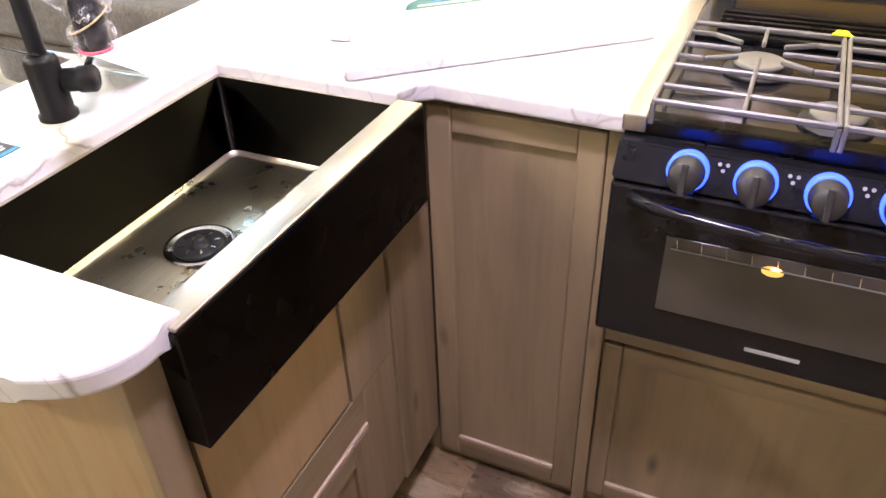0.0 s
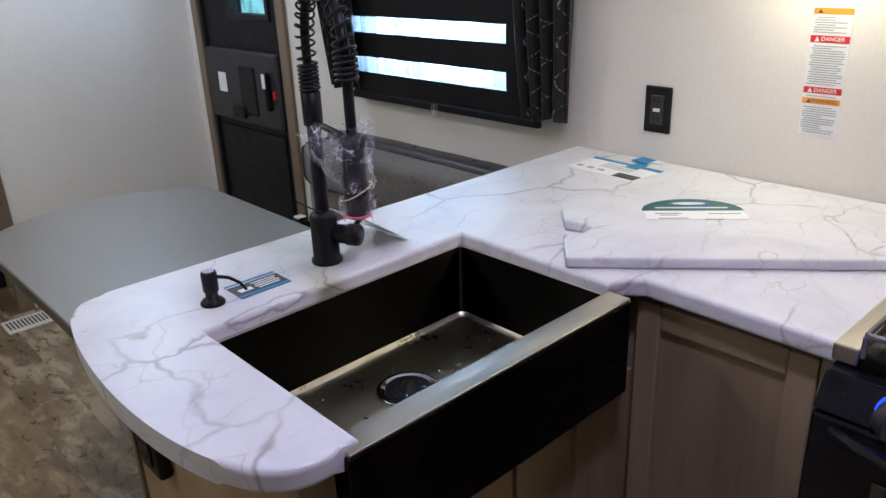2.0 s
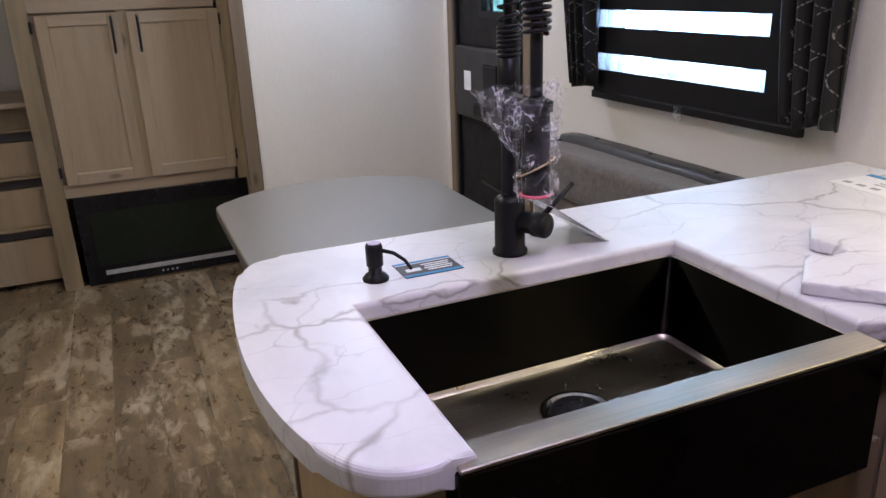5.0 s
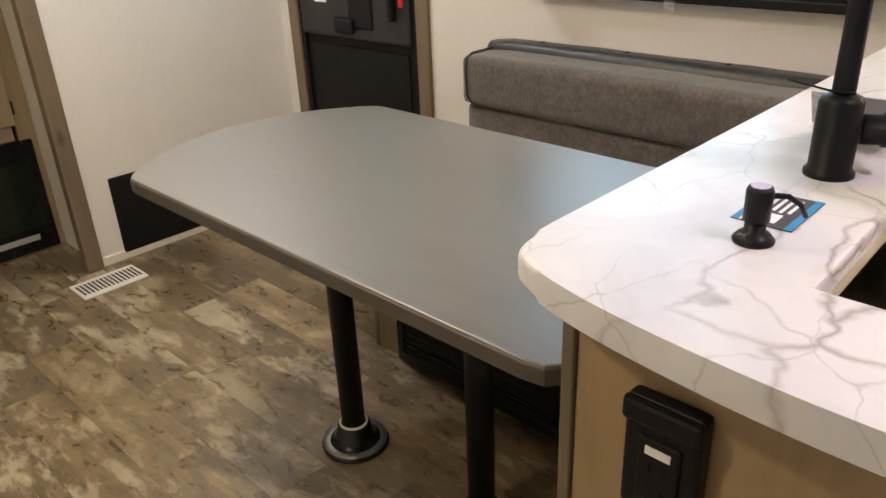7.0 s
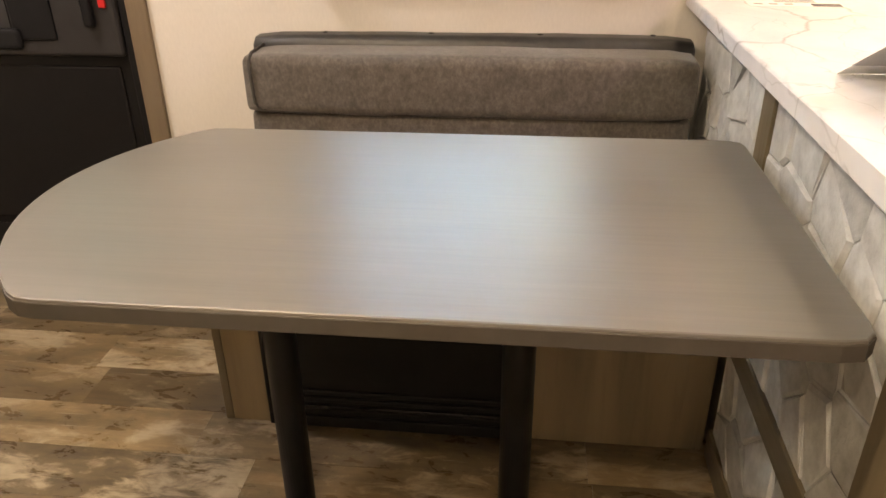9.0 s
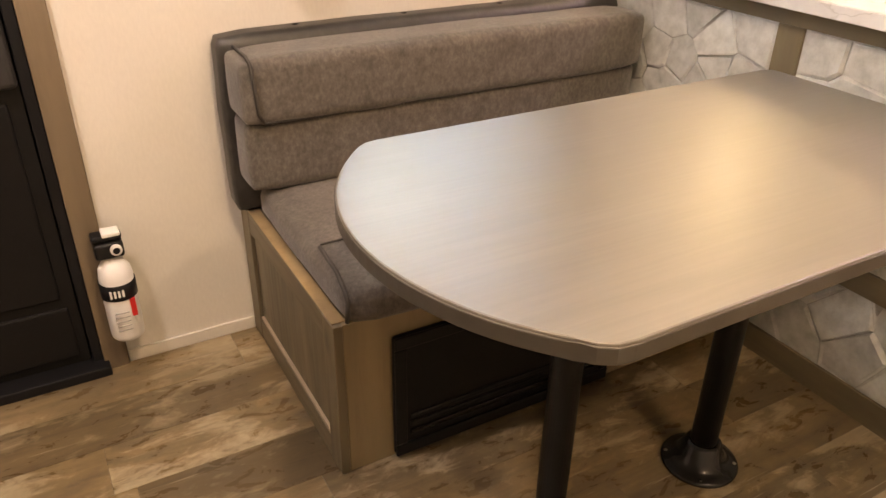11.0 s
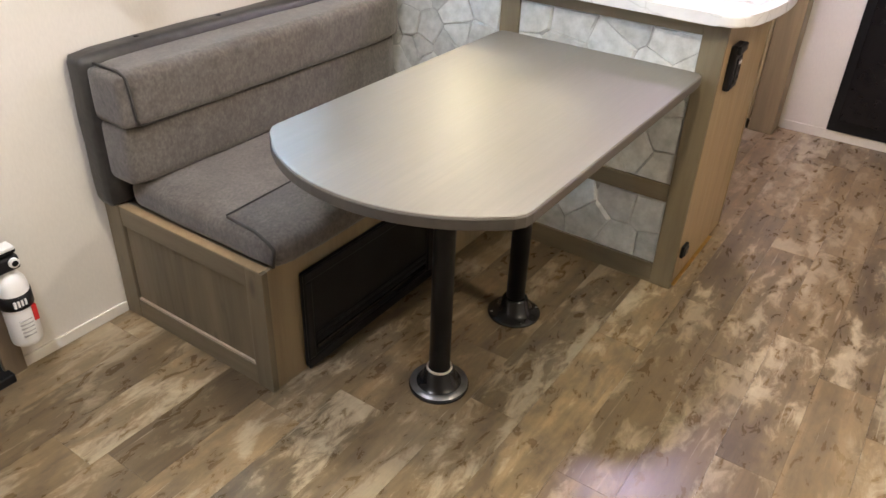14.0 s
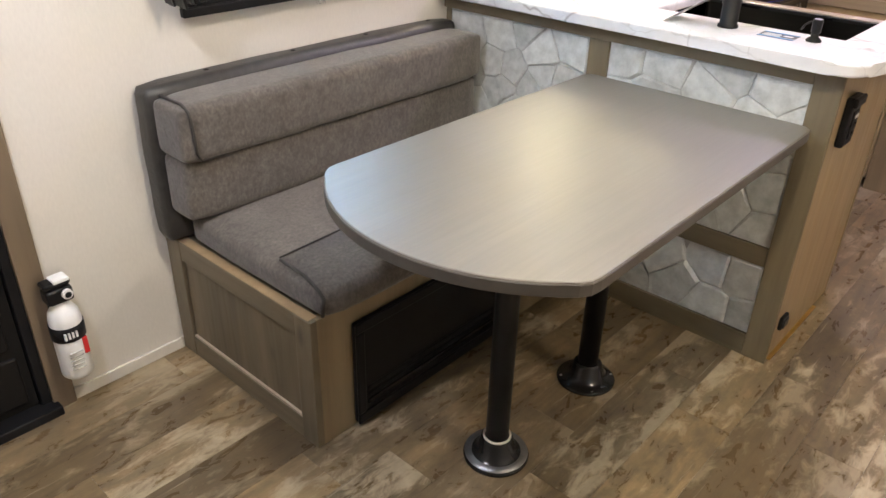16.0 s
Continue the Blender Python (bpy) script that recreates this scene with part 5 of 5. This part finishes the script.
part("end_rail", box(BXW + 0.001, BYF + 0.06, 0.0, BXW + 0.02, -0.07, 0.065, 0.002), M_SHADED_Y, bench)
part("end_rail", box(BXW + 0.001, BYF + 0.06, BH - 0.06, BXW + 0.02, -0.07, BH, 0.002), M_SHADED_Y, bench)
part("end_panel", box(BXW + 0.010, BYF + 0.055, 0.06, BXW + 0.0195, -0.066, BH - 0.055), M_SHADED_Z, bench)
part("end_bead", box(BXW + 0.003, BYF + 0.061, 0.065, BXW + 0.0105, -0.071, 0.072, 0.001), M_BEAD, bench, "inner edge paled for light on its top")
part("end_bead", box(BXW + 0.003, BYF + 0.060, 0.072, BXW + 0.0105, BYF + 0.066, BH - 0.06, 0.001), M_SHADED_Z, bench)
part("edge_strip", box(BXW + 0.002, BYF + 0.01, BH, BXW + 0.03, -0.02, BH + 0.003, 0.001), M_TAN_Z, bench, "thin tan edge strip")
hatch = part("access_door", box(-1.548, BYF - 0.016, 0.012, -0.962, BYF, 0.327, 0.008, 3), M_BLACK, bench, "black plastic access door")
for q in ((-1.548, 0.012, -0.962, 0.044), (-1.548, 0.297, -0.962, 0.327), (-1.548, 0.044, -1.520, 0.297), (-0.99, 0.044, -0.962, 0.297)):
    part("door_frame", box(q[0], BYF - 0.023, q[1], q[2], BYF - 0.014, q[3], 0.004), M_BLACK, hatch)
for k in range(3):
    part("louvre", box(-1.513, BYF - 0.021, 0.062 + 0.022 * k, -0.997, BYF - 0.0155, 0.076 + 0.022 * k, 0.003), M_BLACKGLOSS if k == 0 else M_BLACK, hatch)
# cushions
part("seat_cushion", cushion(BXW + 0.025, BYF - 0.035, BH + 0.002, BXE - 0.004, -0.10, 0.476, 0.032, 0.008, 18), M_FABRIC, bench, "grey-brown seat cushion", True)
part("seat_piping", tube([(BXW + 0.022, BYF - 0.022, BH + 0.02), (BXW + 0.022, BYF - 0.030, BH + 0.07), (BXW + 0.024, BYF - 0.014, 0.465), (BXW + 0.03, BYF + 0.04, 0.479), (BXW + 0.035, BYF + 0.14, 0.482)], 0.0045, 8), M_PIPING, bench, "dark piping", True)
part("seat_seam", tube([(BXW + 0.04, BYF + 0.150, 0.4815), (-1.3, BYF + 0.155, 0.4845), (-0.9, BYF + 0.155, 0.4845), (BXE - 0.02, BYF + 0.15, 0.4815)], 0.0025, 6), M_PIPING, bench, "stitched seam", True)
part("back_shell", cushion(BXW - 0.022, -0.085, BH + 0.003, BXE - 0.002, -0.004, 0.812, 0.022, 0.005, 16), M_VINYL, bench, "dark grey vinyl back shell", True)
part("back_cushion", cushion(BXW - 0.006, -0.190, 0.478, BXE - 0.012, -0.075, 0.650, 0.022, 0.006, 18), M_FABRIC, bench, "grey-brown lower back cushion", True)
part("head_cushion", cushion(BXW - 0.010, -0.208, 0.643, BXE - 0.010, -0.070, 0.790, 0.022, 0.006, 18), M_FABRIC, bench, "grey-brown upper back cushion", True)
part("back_piping", tube([(BXW + 0.010, -0.085, 0.792), (BXW + 0.010, -0.180, 0.792), (BXW + 0.011, -0.206, 0.777), (BXW + 0.012, -0.212, 0.748), (BXW + 0.016, -0.212, 0.673), (BXW + 0.03, -0.205, 0.651), (BXW + 0.2, -0.196, 0.647), (-1.1, -0.198, 0.647), (BXE - 0.04, -0.194, 0.647)], 0.004, 8), M_PIPING, bench, "dark piping", True)
rnd = random.Random(6)
for k in range(4):
    part("tuft", lathe([(0.008, 0.0), (0.006, 0.002), (0.001, 0.003)], (-1.5 + 0.28 * k, -0.045, 0.817), 12), M_BLACK, bench)

# fire extinguisher
ext = thing("fire_extinguisher", (0, 0, 0), "small white fire extinguisher with black head on the wall", "fire extinguisher")
EXX, EXY = -1.990, -0.052
part("cylinder", lathe([(0.034, 0.115), (0.038, 0.12), (0.039, 0.13), (0.039, 0.285), (0.036, 0.305), (0.024, 0.325), (0.016, 0.332), (0.016, 0.345)], (EXX, EXY, 0), 32), M_WHITE, ext, "white cylinder", True)
strap = part("strap", lathe([(0.0395, 0.232), (0.0415, 0.233), (0.0415, 0.272), (0.0395, 0.273)], (EXX, EXY, 0), 32), M_BLACK, ext, "black mounting strap", True)
for k in range(4):
    part("strap_mark", box(EXX - 0.024 + 0.009 * k, EXY - 0.0435, 0.245, EXX - 0.019 + 0.009 * k, EXY - 0.036, 0.262), M_WHITE, strap)
part("valve_head", box(EXX - 0.034, EXY - 0.024, 0.338, EXX + 0.03, EXY + 0.022, 0.378, 0.008, 3), M_BLACK, ext)
part("lever", box(EXX - 0.036, EXY - 0.02, 0.382, EXX + 0.03, EXY + 0.018, 0.398, 0.006, 2), M_BLACK, ext)
part("lever_cap", box(EXX - 0.012, EXY - 0.0205, 0.392, EXX + 0.028, EXY + 0.0185, 0.402, 0.003, 2), M_WHITE, ext)
part("gauge", lathe([(0.013, 0.0), (0.013, 0.008), (0.010, 0.009), (0.002, 0.009)], (0, 0, 0), 20, Matrix.Translation((EXX + 0.012, EXY - 0.024, 0.362)) @ Matrix.Rotation(radians(90), 4, "X")), M_WHITE, ext, "white gauge ring")
part("gauge_face", lathe([(0.008, 0.0), (0.008, 0.001), (0.002, 0.001)], (0, 0, 0), 16, Matrix.Translation((EXX + 0.012, EXY - 0.0335, 0.362)) @ Matrix.Rotation(radians(90), 4, "X")), M_BLACK, ext)
part("red_label", box(EXX + 0.016, EXY - 0.0385, 0.185, EXX + 0.028, EXY - 0.029, 0.232), M_RED, ext, "red label")
for k in range(5):
    part("label_line", box(EXX - 0.022, EXY - 0.0402, 0.150 + 0.012 * k, EXX + 0.010, EXY - 0.034, 0.152 + 0.012 * k), M_PAPER_GREY, ext)
part("bracket", box(EXX - 0.02, EXY + 0.03, 0.13, EXX + 0.02, -0.001, 0.36, 0.003), M_BLACK, ext)

# ---- west side ----
acc = thing("return_air_panel", (0, 0, 0), "black square access panel low on the partition wall", "panel")
part("plate", box(WX, -0.846, 0.026, WX + 0.010, -0.482, 0.324, 0.004), M_BLACK, acc)
part("recess", box(WX + 0.009, -0.833, 0.038, WX + 0.0115, -0.495, 0.312, 0.001), M_DOOR, acc)
part("catch", lathe([(0.014, 0.0), (0.014, 0.004), (0.010, 0.006), (0.002, 0.006)], (0, 0, 0), 20, Matrix.Translation((WX + 0.0112, -0.547, 0.110)) @ Matrix.Rotation(radians(90), 4, "Y")), M_BLACK, acc)
reg = thing("floor_register", (0, 0, 0), "cream floor register with narrow slots", "vent")
part("frame", box(-2.785, -1.096, 0.0, -2.645, -0.862, 0.006, 0.002), M_BASE, reg)
for k in range(15):
    y = -1.084 + 0.0145 * k
    part("slot", box(-2.760, y, 0.0055, -2.672, y + 0.0075, 0.0072), M_INK, reg)

CX = -3.19
cab = thing("tall_cabinet", (0, 0, 0), "pale oak tall cabinet with two framed doors", "cabinet")
for q in ((-1.866, 0.0, -1.785, CEIL - 0.001), (-1.0, 0.0, -0.937, CEIL - 0.001)):
    part("stile", box(CX - 0.02, q[0], q[1], CX, q[2], q[3], 0.002), M_WOOD_Z, cab)
part("frame_rail", box(CX - 0.02, -1.785, 1.265, CX, -1.015, 1.45, 0.002), M_PALE_Y, cab)
part("frame_rail", box(CX - 0.02, -1.785, 0.448, CX, -1.015, 0.51, 0.002), M_PALE_Y, cab)
part("frame_rail", box(CX - 0.02, -1.785, 0.0, CX, -1.015, 0.011, 0.002), M_WOOD_Y, cab)
part("upper_panel", box(CX - 0.02, -1.785, 1.45, CX, -1.015, CEIL - 0.001), M_PALE_Z, cab)
part("back", box(CX - 0.06, -1.785, 0.51, CX - 0.025, -1.015, 1.265), M_PALE_Z, cab)
part("side", box(CX - 0.55, -1.866, 0.0, CX - 0.021, -1.846, CEIL - 0.001), M_WOOD_Z, cab)
part("centre_stile", box(CX - 0.02, -1.435, 0.51, CX, -1.39, 1.265), M_WOOD_Z, cab)
for a0, a1, hy in ((-1.764, -1.428, -1.462), (-1.396, -1.002, -1.354)):
    d = shaker(cab, "x", CX, a0, a1, 0.508, 1.257, 1, 0.05, 0.02, M_PALE_Z, M_PALE_Y, M_PALE_Z)
    part("handle", tube([(CX + 0.02, hy, 1.085), (CX + 0.042, hy, 1.095), (CX + 0.042, hy, 1.23), (CX + 0.02, hy, 1.24)], 0.0055, 8), M_MATTE, d, "black bar handle", True)
    hinge_y = a0 - 0.02 if a0 < -1.5 else a1 + 0.002
    for z in (0.572, 1.207):
        part("hinge", box(CX, hinge_y - 0.005, z - 0.025, CX + 0.016, hinge_y + 0.007, z + 0.025, 0.002), M_MATTE, d, "black hinge")
fp = thing("electric_fireplace", (0, 0, 0), "black glass electric fireplace set under the tall cabinet", "fireplace")
part("frame", box(CX - 0.02, -1.757, 0.012, CX + 0.012, -0.962, 0.447, 0.004), M_BLACKGLOSS, fp)
part("glass", box(CX + 0.0118, -1.70, 0.105, CX + 0.0145, -0.995, 0.37), plain("dark_fire_glass", (0.012, 0.016, 0.012), 0.1, bump_d=0), fp, "dark green-black glass")
part("ember_strip", box(CX + 0.0146, -1.676, 0.058, CX + 0.017, -1.03, 0.081, 0.001), M_PAPER_GREY, fp, "pale silver strip")
for k in range(4):
    part("touch_mark", lathe([(0.005, 0.0), (0.005, 0.0008), (0.001, 0.0008)], (0, 0, 0), 12, Matrix.Translation((CX + 0.0122, -1.42 + 0.022 * k, 0.035)) @ Matrix.Rotation(radians(90), 4, "Y")), M_PAPER_GREY, fp)
stereo = thing("wall_stereo", (0, 0, 0), "black wall-mounted stereo with a blue display", "stereo")
part("case", box(CX, -1.130, 1.335, CX + 0.016, -0.999, 1.445, 0.005), M_BLACK, stereo)
part("display", box(CX + 0.0155, -1.09, 1.39, CX + 0.0175, -1.035, 1.41), M_DISPLAY, stereo, "small blue display")
for k in range(2):
    part("button", box(CX + 0.0155, -1.105 + 0.055 * k, 1.352, CX + 0.019, -1.075 + 0.055 * k, 1.368, 0.002), M_DARKGREY, stereo)
remote = thing("wall_controller", (0, 0, 0), "small black wall controller on the cabinet", "controller")
part("case", box(CX, -1.775, 1.325, CX + 0.014, -1.719, 1.40, 0.004), M_BLACK, remote)
for k in range(4):
    part("key", box(CX + 0.0135, -1.765 + 0.022 * (k % 2), 1.337 + 0.025 * (k // 2), CX + 0.0165, -1.753 + 0.022 * (k % 2), 1.349 + 0.025 * (k // 2), 0.001), M_DARKGREY, remote)

steps = thing("drawer_steps", (0, 0, 0), "pale oak stepped drawer unit beside the tall cabinet", "drawers")
part("side", box(-3.770, -2.75, 0.0, -3.420, -1.868, 0.02), M_WOOD_Y, steps)
for k, (z0, z1) in enumerate(((0.03, 0.245), (0.30, 0.485), (0.54, 0.70))):
    part("drawer_front", box(-3.340 - 0.03 * k, -2.55, z0, -3.320 - 0.03 * k, -1.868, z1, 0.004), M_PALE_Z, steps)
    # Dark slab fills the finger gap in place of its shade.
    part("pull_gap", box(-3.380 - 0.03 * k, -2.55, z1 + 0.002, -3.355 - 0.03 * k, -1.868, z1 + 0.045), M_INK, steps, "dark slab standing for shade in the finger gap")
    part("lip", box(-3.350 - 0.03 * k, -2.55, z1 + 0.046, -3.310 - 0.03 * k, -1.868, z1 + 0.058, 0.003), M_WOOD_Y, steps)
part("shelf", box(-3.870, -2.60, 0.86, -3.330, -1.868, 0.885, 0.004), M_PALE_Y, steps)
part("carcass", box(-3.870, -2.58, 0.0, -3.460, -1.8685, 0.858), M_WOOD_Z, steps)

# ---- east side ----
tall = thing("pantry_cabinet", (0, 0, 0), "tall oak pantry cabinet at the end of the kitchen run", "cabinet")
part("body", box(1.045, -1.13, 0.06, EX - 0.001, -0.001, CEIL - 0.001, 0.003), M_WOOD_Z, tall)
part("toe_kick", box(1.075, -1.10, 0.0, EX - 0.001, -0.002, 0.06), M_BLACK, tall)
shaker(tall, "x", 1.045, -1.11, -0.55, 0.10, 0.80, -1, 0.05, 0.018, M_TAN_Z, M_WOOD_Y, M_TAN_Z)
shaker(tall, "x", 1.045, -1.11, -0.55, 0.83, 1.95, -1, 0.05, 0.018, M_TAN_Z, M_WOOD_Y, M_TAN_Z)
tagged(link("trim_east", box(1.06, -1.245, 0.0, EX - 0.001, -1.131, CEIL - 0.001, 0.003), M_WOOD_Z), "brown oak end post", "trim", kind="structure")
ap = thing("furnace_panel", (0, 0, 0), "large black access panel on the east wall", "panel")
part("frame", box(EX - 0.014, -2.09, 0.046, EX, -1.46, 1.5, 0.004), M_BLACK, ap)
part("face", box(EX - 0.018, -2.05, 0.10, EX - 0.0135, -1.50, 1.46, 0.002), M_BLACKGLOSS, ap)

# ---- lights ----
# Fittings for the assumed ceiling lamps.
for px, py in PUCKS:
    t = thing("assumed_ceiling_light", (0, 0, 0), "assumed round flush ceiling light out of view, lit", "ceiling light", "ceiling puck lights")
    part("rim", lathe([(0.066, -0.020), (0.078, -0.016), (0.080, -0.001), (0.066, -0.001)], (0, 0, 0), 32), M_WHITE, t, "", True)
    part("lens", lathe([(0.064, -0.004), (0.064, -0.003), (0.002, -0.002)], (0, 0, 0), 32), M_LED_WARM, t, "glowing lens")
    t.location = (px, py, CEIL)
# Fitting out of view, assumed from the warm sheen on the tabletop.
wl = thing("wall_light", (0, 0, 0), "assumed slim black wall light out of view, glowing warm over the counter", "light")
part("body", box(-0.08, -0.19, 1.465, 0.18, -0.002, 1.495, 0.006, 2), M_BLACK, wl)
part("lens", lathe([(0.083, -0.004), (0.085, 0.0), (0.002, 0.0)], (0.05, -0.1, 1.464), 28), M_LED_WARM, wl, "glowing lens")
# Unseen hood, added to carry a warm lamp over the stove.
hood = thing("assumed_range_hood", (0, 0, 0), "assumed black range hood out of view, with a warm lamp over the stove", "range hood")
part("shell", box(0.365, -0.42, 1.50, 0.965, -0.002, 1.62, 0.008, 2), M_BLACK, hood)
part("lamp_lens", lathe([(0.078, -0.012), (0.08, 0.0), (0.002, 0.0)], (0.66, -0.24, 1.499), 28), M_LED_WARM, hood, "glowing lamp lens")


# ---- many small pieces ----
def cells(y0, y1, z0, z1, size, seed):
    """Irregular stones: Voronoi cells clipped to a panel."""
    r = random.Random(seed)
    ny, nz = max(1, round((y1 - y0) / size)), max(1, round((z1 - z0) / (size * 0.85)))
    seeds = [(y0 + (i + r.uniform(0.08, 0.92)) * (y1 - y0) / ny, z0 + (j + r.uniform(0.08, 0.92)) * (z1 - z0) / nz) for i in range(ny) for j in range(nz)]
    out = []
    for i, s in enumerate(seeds):
        poly = [(y0, z0), (y1, z0), (y1, z1), (y0, z1)]
        for k, o in enumerate(seeds):
            if k == i:
                continue
            mx, mz = (s[0] + o[0]) / 2, (s[1] + o[1]) / 2
            nx, nz_ = o[0] - s[0], o[1] - s[1]
            res = []
            for a, c in zip(poly, poly[1:] + poly[:1]):
                da = (a[0] - mx) * nx + (a[1] - mz) * nz_
                dc = (c[0] - mx) * nx + (c[1] - mz) * nz_
                if da <= 0:
                    res.append(a)
                if (da < 0) != (dc < 0) and da != dc:
                    t = da / (da - dc)
                    res.append((a[0] + (c[0] - a[0]) * t, a[1] + (c[1] - a[1]) * t))
            poly = res
            if len(poly) < 3:
                break
        if len(poly) >= 3:
            out.append(poly)
    return out


rnd = random.Random(21)
for pn, (y0, y1, z0, z1) in enumerate(((-1.245, -0.65, 0.073, 0.305), (-1.245, -0.66, 0.364, 0.838), (-0.59, -0.03, 0.38, 0.838))):
    for poly in cells(y0, y1, z0, z1, 0.115, 31 + pn):
        cy, cz = sum(p[0] for p in poly) / len(poly), sum(p[1] for p in poly) / len(poly)
        far = max(math.hypot(p[0] - cy, p[1] - cz) for p in poly)
        if far < 0.012:
            continue
        h = rnd.uniform(0.004, 0.008)
        tilt_y, tilt_z = rnd.uniform(-0.07, 0.07), rnd.uniform(-0.07, 0.07)
        b = bmesh.new()
        rings = []
        for shrink, d in ((0.0008, 0.0005), (0.0018, 0.55 * h), (0.010, h)):
            ring = []
            for p in poly:
                l = max(1e-6, math.hypot(p[0] - cy, p[1] - cz))
                f = max(0.3, (l - shrink) / l)
                y, z = cy + (p[0] - cy) * f, cz + (p[1] - cz) * f
                ring.append(b.verts.new((PX - 0.002 - d - ((y - cy) * tilt_y + (z - cz) * tilt_z if d == h else 0), y, z)))
            rings.append(ring)
        for a, c in zip(rings, rings[1:]):
            for k in range(len(a)):
                b.faces.new((a[k], a[(k + 1) % len(a)], c[(k + 1) % len(a)], c[k]))
        b.faces.new(rings[-1])
        link("stone", b, M_STONE, pen)

# floor planks run along x in staggered rows
PW = 0.152
meshes = {}
rnd = random.Random(9)
rows = int(math.ceil(-SY / PW))
for j in range(rows):
    y1 = -j * PW
    y0 = max(SY, y1 - PW)
    x = FX0 - rnd.uniform(0.0, 0.8)
    while x < FX1:
        ln = rnd.choice((0.61, 0.76, 0.91, 0.91))
        xa, xb = max(FX0, x), min(FX1, x + ln)
        x += ln
        if xb - xa < 0.03:
            continue
        key = (round(xb - xa, 4), round(y1 - y0, 4))
        if key not in meshes:
            bm = box(0, 0, 0, key[0] - 0.0007, key[1] - 0.0007, 0.004)
            me = bpy.data.meshes.new("plank")
            bm.to_mesh(me)
            bm.free()
            me.materials.append(M_FLOOR)
            meshes[key] = me
        ob = new("plank", meshes[key])
        ob.parent = floor
        ob.location = (xa, y0, -0.004)
